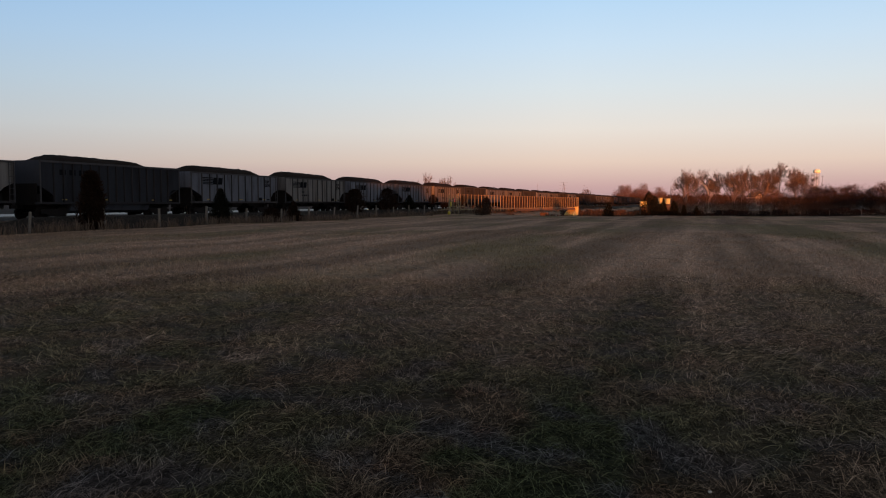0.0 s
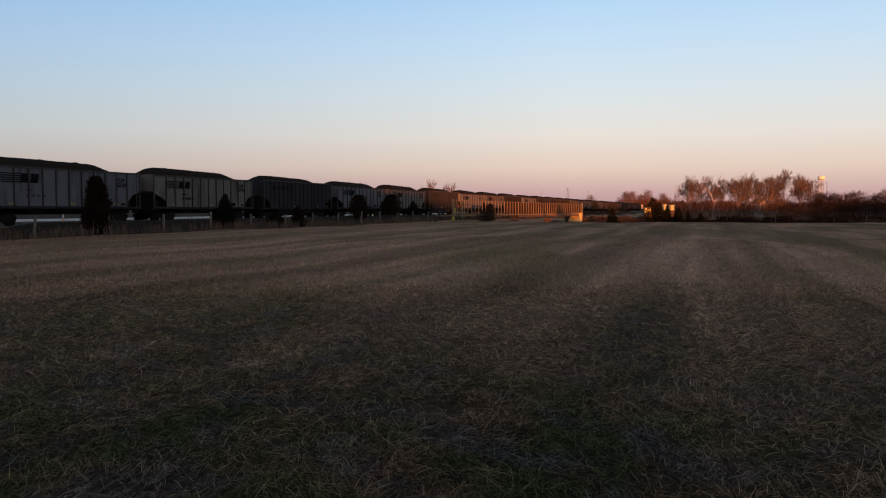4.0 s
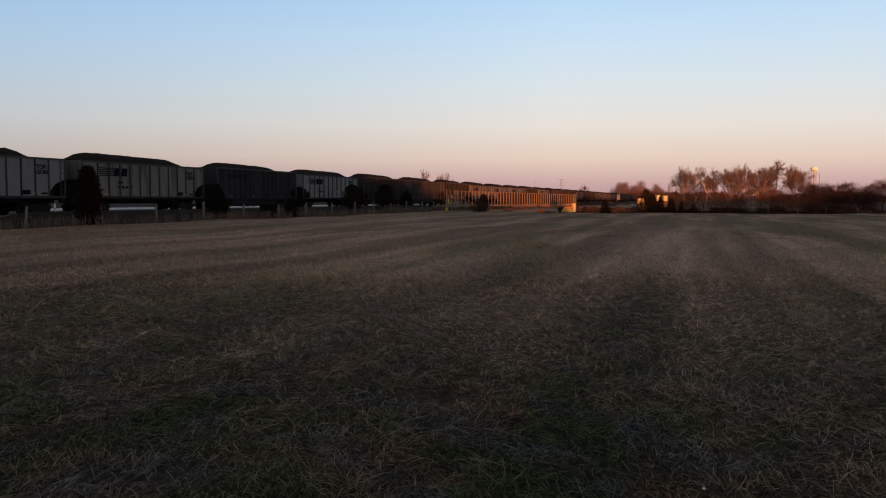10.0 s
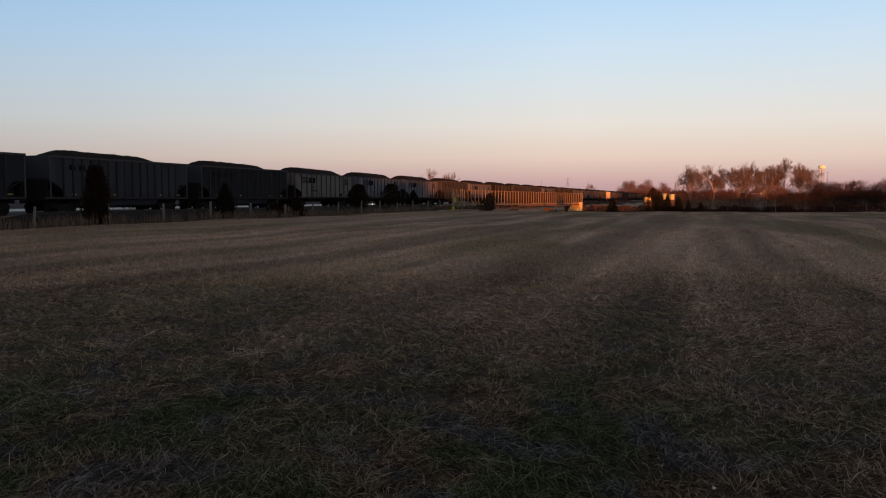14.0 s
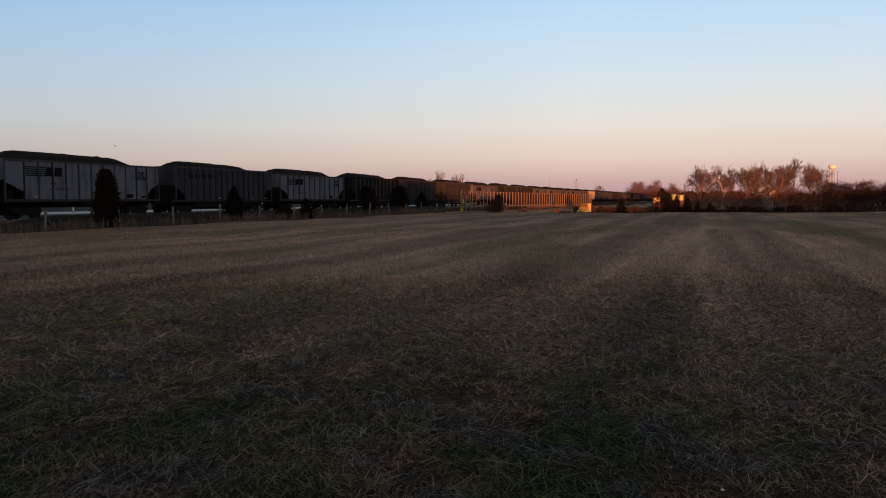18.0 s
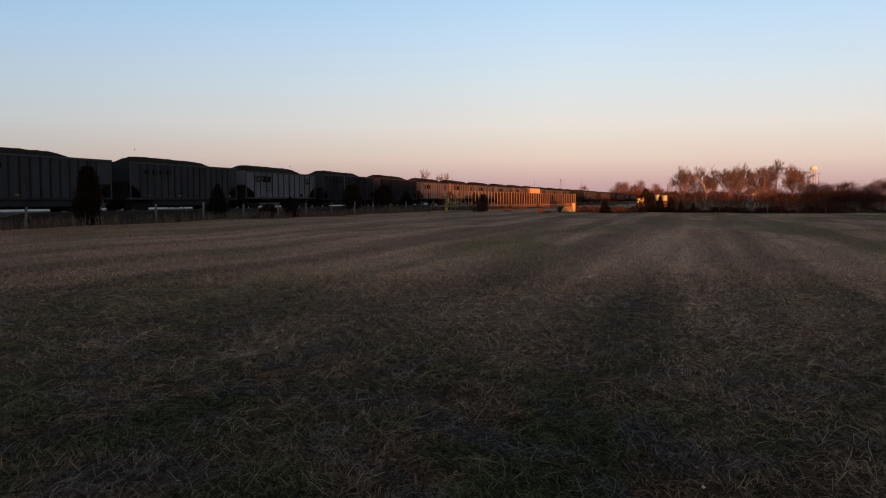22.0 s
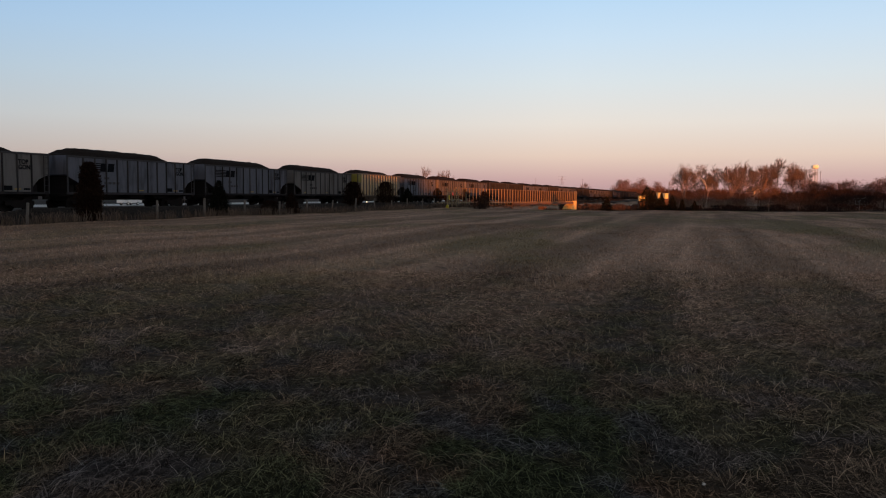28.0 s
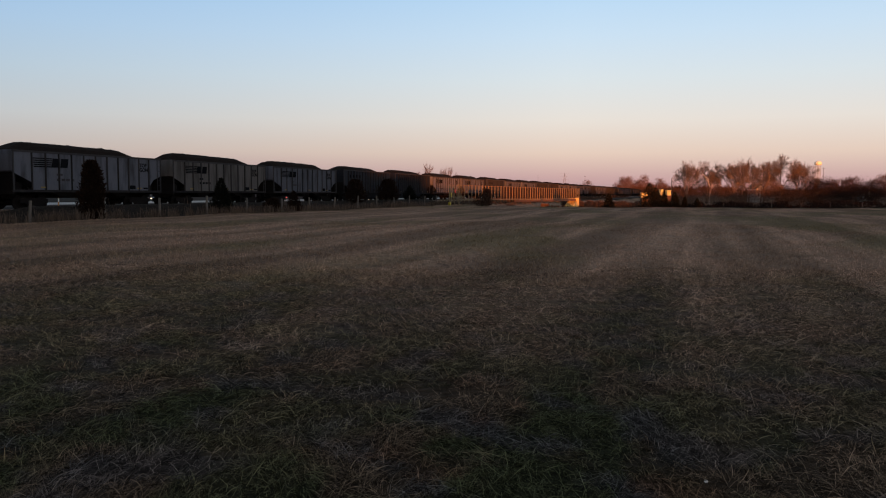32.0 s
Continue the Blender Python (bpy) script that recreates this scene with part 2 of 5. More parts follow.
# ---------------------------------------------------------------- materials
def mat(name, color, rough=0.7, metal=0.0, spots=None, spot_scale=3.0, spot_amount=0.5, grain=0.15, grain_scale=40.0,
        bump=0.0, bump_scale=60.0, stretch=(1, 1, 1), vary=0.0, spec=0.4):
    """Paint, metal, stone or wood: a colour broken by stains of a second colour, fine grain and relief."""
    m = bpy.data.materials.new(name)
    m.use_nodes = True
    n, l = m.node_tree.nodes, m.node_tree.links
    b = n["Principled BSDF"]
    b.inputs["Roughness"].default_value = rough
    b.inputs["Metallic"].default_value = metal
    b.inputs["Specular IOR Level"].default_value = spec
    tc = n.new("ShaderNodeTexCoord")
    mp = n.new("ShaderNodeMapping")
    mp.inputs["Scale"].default_value = stretch
    l.new(tc.outputs["Object"], mp.inputs[0])
    info = n.new("ShaderNodeObjectInfo")
    shift = n.new("ShaderNodeVectorMath")
    shift.operation = "MULTIPLY_ADD"
    shift.inputs[1].default_value = (37, 53, 71)
    l.new(info.outputs["Random"], shift.inputs[0])
    l.new(mp.outputs[0], shift.inputs[2])
    big = n.new("ShaderNodeTexNoise")
    big.inputs["Scale"].default_value, big.inputs["Detail"].default_value = spot_scale, 5
    fine = n.new("ShaderNodeTexNoise")
    fine.inputs["Scale"].default_value, fine.inputs["Detail"].default_value = grain_scale, 4
    for t in (big, fine):
        l.new(shift.outputs[0], t.inputs["Vector"])
    ramp = n.new("ShaderNodeValToRGB")
    ramp.color_ramp.elements[0].position, ramp.color_ramp.elements[1].position = 0.48, 0.72
    l.new(big.outputs[0], ramp.inputs[0])
    k = n.new("ShaderNodeMath")
    k.operation = "MULTIPLY"
    k.inputs[1].default_value = spot_amount
    l.new(ramp.outputs[0], k.inputs[0])
    mix = n.new("ShaderNodeMix")
    mix.data_type = "RGBA"
    mix.inputs["A"].default_value = (*color, 1)
    mix.inputs["B"].default_value = (*(spots or tuple(c * 0.6 for c in color)), 1)
    l.new(k.outputs[0], mix.inputs["Factor"])
    hsv = n.new("ShaderNodeHueSaturation")
    l.new(mix.outputs["Result"], hsv.inputs["Color"])
    val = n.new("ShaderNodeMath")
    val.operation = "MULTIPLY_ADD"
    val.inputs[1].default_value, val.inputs[2].default_value = 2 * grain, 1 - grain
    l.new(fine.outputs[0], val.inputs[0])
    own = n.new("ShaderNodeMath")
    own.operation = "MULTIPLY_ADD"
    own.inputs[1].default_value, own.inputs[2].default_value = 2 * vary, 1 - vary
    l.new(info.outputs["Random"], own.inputs[0])
    both = n.new("ShaderNodeMath")
    both.operation = "MULTIPLY"
    l.new(val.outputs[0], both.inputs[0])
    l.new(own.outputs[0], both.inputs[1])
    l.new(both.outputs[0], hsv.inputs["Value"])
    l.new(hsv.outputs[0], b.inputs["Base Color"])
    if bump:
        rel = n.new("ShaderNodeTexNoise")
        rel.inputs["Scale"].default_value, rel.inputs["Detail"].default_value = bump_scale, 5
        l.new(mp.outputs[0], rel.inputs["Vector"])
        bp = n.new("ShaderNodeBump")
        bp.inputs["Strength"].default_value, bp.inputs["Distance"].default_value = bump, 0.02
        l.new(rel.outputs[0], bp.inputs["Height"])
        l.new(bp.outputs[0], b.inputs["Normal"])
    return m


def leaf_mat(name, a, b_, rough=0.8):
    """Foliage, twigs and grass: each loose piece takes its own tone between two colours."""
    m = bpy.data.materials.new(name)
    m.use_nodes = True
    n, l = m.node_tree.nodes, m.node_tree.links
    p = n["Principled BSDF"]
    p.inputs["Roughness"].default_value = rough
    p.inputs["Specular IOR Level"].default_value = 0.0
    g = n.new("ShaderNodeNewGeometry")
    r = n.new("ShaderNodeValToRGB")
    r.color_ramp.elements[0].color, r.color_ramp.elements[1].color = (*a, 1), (*b_, 1)
    l.new(g.outputs["Random Per Island"], r.inputs[0])
    l.new(r.outputs[0], p.inputs["Base Color"])
    return m


def field_mat(name, blades=None, bend=0.0):
    """Winter meadow: a mat of straw, green and grey grass near the viewer, brown straw in mown rows beyond. Shade
    between the near blades is put into darker colours, light on the far tips into paler ones.
    blades: the span of tones of single blades; bend: how far their shading turns towards the sky."""
    m = bpy.data.materials.new(name)
    m.use_nodes = True
    n, l = m.node_tree.nodes, m.node_tree.links
    p = n["Principled BSDF"]
    p.inputs["Roughness"].default_value = 0.9
    p.inputs["Specular IOR Level"].default_value = 0.05
    geo = n.new("ShaderNodeNewGeometry")
    turn = n.new("ShaderNodeMapping")                 # y along the mown rows, which follow the railway
    turn.inputs["Rotation"].default_value = (0, 0, TH)
    l.new(geo.outputs["Position"], turn.inputs[0])
    sep, cross = n.new("ShaderNodeSeparateXYZ"), n.new("ShaderNodeSeparateXYZ")
    l.new(geo.outputs["Position"], sep.inputs[0])
    l.new(turn.outputs[0], cross.inputs[0])

    def span(value, lo, hi, to0=0.0, to1=1.0):
        r = n.new("ShaderNodeMapRange")
        r.inputs[1].default_value, r.inputs[2].default_value = lo, hi
        r.inputs[3].default_value, r.inputs[4].default_value = to0, to1
        l.new(value, r.inputs[0])
        return r.outputs[0]

    def noise_at(scale, stretch=(1, 1, 0.2), detail=4, lo=0.4, hi=0.65, to=1.0, away=0.0):
        mp = n.new("ShaderNodeMapping")
        mp.inputs["Scale"].default_value, mp.inputs["Location"].default_value = stretch, (away, away * 0.7, 0)
        l.new(turn.outputs[0], mp.inputs[0])
        t = n.new("ShaderNodeTexNoise")
        t.inputs["Scale"].default_value, t.inputs["Detail"].default_value = scale, detail
        l.new(mp.outputs[0], t.inputs["Vector"])
        return span(t.outputs[0], lo, hi, 0.0, to)

    def blend(fac, a, b):
        x = n.new("ShaderNodeMix")
        x.data_type = "RGBA"
        l.new(fac, x.inputs["Factor"])
        for s, v in (("A", a), ("B", b)):
            if isinstance(v, tuple):
                x.inputs[s].default_value = (*v, 1)
            else:
                l.new(v, x.inputs[s])
        return x.outputs["Result"]

    def maths(kind, a, b):             # the third value of a sum after a product is one
        x = n.new("ShaderNodeMath")
        x.operation = kind
        for i, v in enumerate((a, b)):
            if isinstance(v, (int, float)):
                x.inputs[i].default_value = v
            else:
                l.new(v, x.inputs[i])
        x.inputs[2].default_value = 1.0
        return x.outputs[0]

    # the mat near the viewer, the shade between its blades put into the colours
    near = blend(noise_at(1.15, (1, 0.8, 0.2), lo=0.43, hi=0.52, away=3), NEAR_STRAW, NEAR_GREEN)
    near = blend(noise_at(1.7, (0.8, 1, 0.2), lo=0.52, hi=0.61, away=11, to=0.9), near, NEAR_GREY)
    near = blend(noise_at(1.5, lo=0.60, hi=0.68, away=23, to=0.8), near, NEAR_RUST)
    # the meadow further off in rows, made paler for the light on its tips
    dry = blend(noise_at(0.9, (1, 0.05, 0.2), detail=3, lo=0.42, hi=0.57), FAR_STRAW, FAR_BROWN)
    dry = blend(noise_at(0.38, (1, 0.05, 0.2), detail=2, lo=0.45, hi=0.57, away=7, to=0.7), dry, FAR_DARK)
    dry = blend(noise_at(0.17, (1, 0.30, 0.2), detail=3, lo=0.50, hi=0.62, away=15, to=0.7), dry, FAR_OLIVE)
    dry = blend(noise_at(0.75, (0.6, 1.0, 0.2), detail=2, lo=0.66, hi=0.72, away=31, to=0.7), dry, FAR_DARK)
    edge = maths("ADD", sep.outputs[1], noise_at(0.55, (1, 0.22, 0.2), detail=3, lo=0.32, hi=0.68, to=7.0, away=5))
    far_share = span(maths("ADD", edge, maths("MULTIPLY", sep.outputs[0], 0.22)), 7.6, 23.6)
    color = blend(far_share, near, dry)
    # dark bare earth past the fence; lens vignetting put into the left corner's colour
    color = blend(span(sep.outputs[0], -3.0, -22.0, 0.0, 0.5), color, FAR_DARK)
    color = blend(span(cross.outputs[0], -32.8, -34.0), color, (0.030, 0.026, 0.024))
    hsv = n.new("ShaderNodeHueSaturation")
    l.new(color, hsv.inputs["Color"])
    if blades:
        few = maths("POWER", geo.outputs["Random Per Island"], 3.0)
        l.new(span(few, 0.0, 1.0, *blades), hsv.inputs["Value"])
        if bend:
            up = n.new("ShaderNodeMix")
            up.data_type = "VECTOR"
            up.inputs["Factor"].default_value = bend
            l.new(geo.outputs["Normal"], up.inputs["A"])
            up.inputs["B"].default_value = (0, 0, 1)
            l.new(up.outputs["Result"], p.inputs["Normal"])
    else:
        t = n.new("ShaderNodeTexNoise")
        t.inputs["Scale"].default_value, t.inputs["Detail"].default_value = 9.0, 6
        l.new(geo.outputs["Position"], t.inputs["Vector"])
        # shade between the near blades is put into the soil colour; straw litter, paler, further on
        l.new(maths("MULTIPLY", span(t.outputs[0], 0.3, 0.7, 0.07, 0.40), maths("MULTIPLY_ADD", far_share, 1.2)), hsv.inputs["Value"])
        bp = n.new("ShaderNodeBump")
        bp.inputs["Strength"].default_value, bp.inputs["Distance"].default_value = 0.8, 0.06
        l.new(t.outputs[0], bp.inputs["Height"])
        l.new(bp.outputs[0], p.inputs["Normal"])
    l.new(hsv.outputs[0], p.inputs["Base Color"])
    return m


# near colours carry the shade between blades, far ones the lit tips
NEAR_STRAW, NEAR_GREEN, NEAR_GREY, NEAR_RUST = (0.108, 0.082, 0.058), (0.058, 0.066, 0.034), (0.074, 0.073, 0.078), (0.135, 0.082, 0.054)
FAR_STRAW, FAR_BROWN, FAR_DARK, FAR_OLIVE = (0.53, 0.355, 0.260), (0.38, 0.252, 0.184), (0.19, 0.130, 0.092), (0.19, 0.160, 0.082)
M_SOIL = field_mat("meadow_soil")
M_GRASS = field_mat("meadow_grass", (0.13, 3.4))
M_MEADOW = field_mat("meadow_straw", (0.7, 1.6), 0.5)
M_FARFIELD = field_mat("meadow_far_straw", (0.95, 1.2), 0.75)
M_REED = leaf_mat("dry_reed", (0.040, 0.032, 0.027), (0.155, 0.116, 0.090))
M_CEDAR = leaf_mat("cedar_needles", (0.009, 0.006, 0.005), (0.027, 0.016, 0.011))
# needles near black: the shade on the edge cedars is put into the colour
M_CEDAR_GREEN = leaf_mat("cedar_needles_shaded_green", (0.005, 0.006, 0.005), (0.014, 0.015, 0.011))
M_TWIG = leaf_mat("bare_twigs", (0.078, 0.062, 0.052), (0.165, 0.128, 0.104))
# twigs with the dusky wood's shade put into their colour
M_SHADETWIG = leaf_mat("shade_tinted_twigs", (0.052, 0.033, 0.026), (0.110, 0.068, 0.050))
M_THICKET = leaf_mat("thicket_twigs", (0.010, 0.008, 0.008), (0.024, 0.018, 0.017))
# scrub in three tones: shade in the first colour, low sun in the others
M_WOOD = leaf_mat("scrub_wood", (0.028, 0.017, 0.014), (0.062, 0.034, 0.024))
M_LITSCRUB = leaf_mat("sun_tinted_scrub", (0.050, 0.030, 0.022), (0.105, 0.060, 0.042))
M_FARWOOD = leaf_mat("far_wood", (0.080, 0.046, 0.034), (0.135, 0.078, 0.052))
M_BANK = leaf_mat("dry_bank_grass", (0.048, 0.032, 0.025), (0.100, 0.064, 0.047))
M_BRUSH = leaf_mat("brown_brush", (0.022, 0.015, 0.012), (0.055, 0.036, 0.027))
M_BARK = mat("bark", (0.16, 0.11, 0.08), 0.9, bump=0.5, bump_scale=20)
M_DARKBARK = mat("dark_bark", (0.03, 0.022, 0.018), 0.9, bump=0.5, bump_scale=20, spec=0.05)
M_PALEBARK = mat("pale_bark", (0.42, 0.34, 0.27), 0.85, bump=0.4, bump_scale=20)
M_BALLAST = mat("ballast", (0.050, 0.047, 0.046), 0.95, spot_scale=1.2, grain=0.5, grain_scale=9, bump=0.9, bump_scale=12, spec=0.05)
M_ASPHALT = mat("pale_road", (0.20, 0.195, 0.19), 0.55, spot_scale=0.15, grain=0.2, grain_scale=20)
M_STEEL = mat("rail_steel", (0.22, 0.17, 0.14), 0.4, 0.8, grain=0.2)
M_TIE = mat("tie_wood", (0.06, 0.05, 0.045), 0.9, grain=0.4)
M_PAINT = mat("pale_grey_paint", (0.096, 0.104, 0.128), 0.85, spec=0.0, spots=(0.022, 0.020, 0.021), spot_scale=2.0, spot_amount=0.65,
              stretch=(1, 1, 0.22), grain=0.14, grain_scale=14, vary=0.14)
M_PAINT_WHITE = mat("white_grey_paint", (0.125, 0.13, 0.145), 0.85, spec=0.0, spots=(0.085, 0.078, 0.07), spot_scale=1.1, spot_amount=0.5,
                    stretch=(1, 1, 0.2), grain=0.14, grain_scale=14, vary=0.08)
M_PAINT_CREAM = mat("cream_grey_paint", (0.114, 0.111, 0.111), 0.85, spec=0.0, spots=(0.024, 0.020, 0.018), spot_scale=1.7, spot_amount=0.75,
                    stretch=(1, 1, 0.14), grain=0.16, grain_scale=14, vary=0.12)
M_SCRAWL = mat("faded_spray_paint", (0.22, 0.23, 0.25), 0.8, spots=(0.12, 0.12, 0.13), spot_scale=4, spec=0.1)
# ribs darker than the side sheets, with paler blotches
M_RIB = mat("dark_blotched_rib_paint", (0.030, 0.029, 0.032), 0.85, spec=0.0, spots=(0.055, 0.05, 0.048), spot_scale=2.0, spot_amount=0.7, stretch=(1, 1, 0.4), vary=0.35)
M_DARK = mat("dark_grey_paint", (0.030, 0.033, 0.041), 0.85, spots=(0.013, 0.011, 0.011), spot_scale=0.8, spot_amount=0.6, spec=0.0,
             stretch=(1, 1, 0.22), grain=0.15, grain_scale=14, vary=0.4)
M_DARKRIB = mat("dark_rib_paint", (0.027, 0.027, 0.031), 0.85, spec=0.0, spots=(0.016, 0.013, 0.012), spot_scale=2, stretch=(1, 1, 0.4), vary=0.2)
M_CHORD = mat("worn_chord_paint", (0.05, 0.05, 0.055), 0.85, spec=0.0, spots=(0.025, 0.022, 0.02), spot_scale=2)
M_BLACK = mat("black_car_paint", (0.013, 0.012, 0.012), 0.85, spec=0.0, spots=(0.03, 0.025, 0.022), spot_scale=1.0, stretch=(1, 1, 0.3))
M_ALU = mat("bare_aluminium", (0.105, 0.080, 0.060), 0.55, 0.0, spots=(0.05, 0.038, 0.032), spot_scale=0.7, spot_amount=0.35, spec=0.2,
            stretch=(1, 1, 0.3), grain=0.1, grain_scale=25)
# the sunset's gold reflection is put into the rib colour
M_ALURIB = mat("sunset_tinted_aluminium_rib", (0.55, 0.45, 0.30), 0.4, 0.35, spots=(0.4, 0.3, 0.12), spot_scale=1.5)
# the sheds' yellow glow from the low sun is put into the paint
M_SHED = mat("sun_tinted_shed_paint", (0.76, 0.66, 0.24), 0.55)
M_REFLEX = mat("dull_yellow_reflector", (0.20, 0.14, 0.03), 0.6)
M_YELLOW = mat("yellow_paint", (0.34, 0.29, 0.016), 0.55, spots=(0.3, 0.2, 0.05), spot_scale=2, spot_amount=0.4)
M_YELLOW_END = mat("dull_yellow_panel_paint", (0.15, 0.125, 0.008), 0.6, spots=(0.09, 0.07, 0.02), spot_scale=2, spot_amount=0.5)
M_COAL = mat("coal", (0.015, 0.012, 0.011), 0.9, grain=0.5, grain_scale=7, bump=1.0, bump_scale=5, spec=0.03)
M_UNDER = mat("grimy_steel", (0.012, 0.011, 0.011), 0.9, spots=(0.016, 0.013, 0.011), spot_scale=3, spec=0.04)
M_MARK = mat("black_marking", (0.007, 0.008, 0.010), 0.85, spots=(0.02, 0.02, 0.024), spot_scale=3, spot_amount=0.2, spec=0.0)
M_PALEMARK = mat("faded_white_marking", (0.055, 0.055, 0.055), 0.8, spots=(0.025, 0.025, 0.025), spot_scale=3, spot_amount=0.6)
M_ORANGE = mat("orange_reflector", (0.62, 0.25, 0.05), 0.5)
M_POST = mat("weathered_post", (0.11, 0.10, 0.09), 0.9, spots=(0.05, 0.045, 0.04), spot_scale=4, stretch=(1, 1, 0.3), grain=0.3, bump=0.4)
M_TIMBER = mat("bridge_timber", (0.20, 0.165, 0.105), 0.8, spec=0.15, spots=(0.11, 0.08, 0.05), spot_scale=3, grain=0.2, stretch=(1, 1, 0.3), vary=0.15)
# abutment timber, its low-sun glow put into a brighter colour
M_SUNTIMBER = mat("sun_tinted_timber", (0.62, 0.46, 0.16), 0.75, spec=0.15, spots=(0.4, 0.26, 0.12), spot_scale=2, grain=0.2, stretch=(1, 1, 0.3))
M_GIRDER = mat("rusted_girder", (0.10, 0.055, 0.034), 0.8, spots=(0.05, 0.03, 0.02), spot_scale=1.5)
M_MESH = mat("dark_mesh", (0.026, 0.014, 0.010), 0.85, spots=(0.02, 0.012, 0.008), spot_scale=2, spec=0.1)
M_RED = mat("red_paint", (0.5, 0.05, 0.03), 0.5)
M_WHITE = mat("white_paint", (0.78, 0.76, 0.73), 0.5, spot_amount=0.2)
M_TOWER = mat("cream_tower_paint", (0.75, 0.80, 0.60), 0.6, spot_amount=0.2)
M_TOWERLEG = mat("dull_tower_steel", (0.30, 0.30, 0.22), 0.6)
M_SILVER = mat("silver_cabinet", (0.72, 0.70, 0.66), 0.45, 0.3)
M_ROOF = mat("shingle_roof", (0.10, 0.085, 0.075), 0.9)
M_GLASS = mat("dark_glass", (0.02, 0.022, 0.025), 0.08, spec=0.8, grain=0.0)
M_TYRE = mat("tyre", (0.02, 0.02, 0.02), 0.9)
M_CARSILVER = mat("silver_car_paint", (0.50, 0.51, 0.53), 0.25, 0.6, grain=0.02)
M_CARWHITE = mat("white_car_paint", (0.72, 0.72, 0.72), 0.3, grain=0.02)
M_CARDARK = mat("dark_car_paint", (0.035, 0.037, 0.045), 0.25, grain=0.02)


def glow(name, color, strength):
    m = bpy.data.materials.new(name)
    m.use_nodes = True
    b = m.node_tree.nodes["Principled BSDF"]
    b.inputs["Base Color"].default_value = (*color, 1)
    b.inputs["Emission Color"].default_value = (*color, 1)
    b.inputs["Emission Strength"].default_value = strength
    return m


M_HEAD = glow("headlight_lit", (1.0, 0.72, 0.42), 2.2)
M_TAIL = glow("tail_light_lit", (1.0, 0.10, 0.07), 1.6)

# ---------------------------------------------------------------- ground
def steps(*runs):
    out = []
    for a, b, d in runs:
        out += list(np.arange(a, b, d))
    return np.array(out + [runs[-1][1]])


def build_ground():
    xs = steps((-4000, -1000, 600), (-1000, -300, 100), (-300, -120, 12), (-120, -24, 2.4), (-24, 24, 0.8), (24, 120, 2.4), (120, 300, 12), (300, 1000, 100), (1000, 4000, 600))
    ys = steps((-3000, -300, 600), (-300, -60, 30), (-60, 2, 6), (2, 30, 0.7), (30, 140, 1.4), (140, 300, 6), (300, 1000, 60), (1000, 4500, 500))
    gx, gy = np.meshgrid(xs, ys)
    gz = ground_z(gx, gy)
    nx, ny = len(xs), len(ys)
    v = np.stack([gx.ravel(), gy.ravel(), gz.ravel()], 1)
    i = (np.arange(ny - 1)[:, None] * nx + np.arange(nx - 1)[None, :]).ravel()
    f = np.stack([i, i + 1, i + 1 + nx, i + nx], 1).ravel()
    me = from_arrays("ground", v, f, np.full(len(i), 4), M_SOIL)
    me.polygons.foreach_set("use_smooth", [True] * len(me.polygons))
    tagged(new("ground", me), "dormant brown winter meadow with greenish patches", "field", kind="structure")


def blade_field(name, label, x, y, height, width, lean, material, z=None):
    """Many grass blades, each a bent strip of three triangles."""
    n = len(x)
    rng = np.random.default_rng(len(name) * 7 + n)
    z = ground_z(x, y) - 0.01 if z is None else z
    a = rng.uniform(0, 6.283, n)
    side = np.stack([np.cos(a), np.sin(a), np.zeros(n)], 1)
    b = rng.uniform(0, 6.283, n)
    out = np.stack([np.cos(b), np.sin(b), np.zeros(n)], 1)
    h = height * rng.uniform(0.45, 1.25, n)
    k = lean * rng.uniform(0.2, 1.3, n)
    base = np.stack([x, y, z], 1)
    up = np.array([0, 0, 1.0])
    w = (width * rng.uniform(0.6, 1.4, n))[:, None]
    mid = base + up * (h * np.maximum(0.30, 0.62 - 0.10 * k))[:, None] + out * (h * k * 0.40)[:, None]
    tip = base + up * (h * np.maximum(0.10, 1 - 0.48 * k))[:, None] + out * (h * k)[:, None]
    v = np.stack([base - side * w, base + side * w, mid + side * w * 0.7, mid - side * w * 0.7, tip], 1).reshape(-1, 3)
    o = np.arange(n)[:, None] * 5
    f = np.concatenate([o + np.array([[0, 1, 2, 3]]), o + np.array([[3, 2, 4]])], 1).ravel()
    sizes = np.tile([4, 3], n)
    me = from_arrays(name, v, f, sizes, material)
    return tagged(new(name, me), label, "grass", kind="stuff")


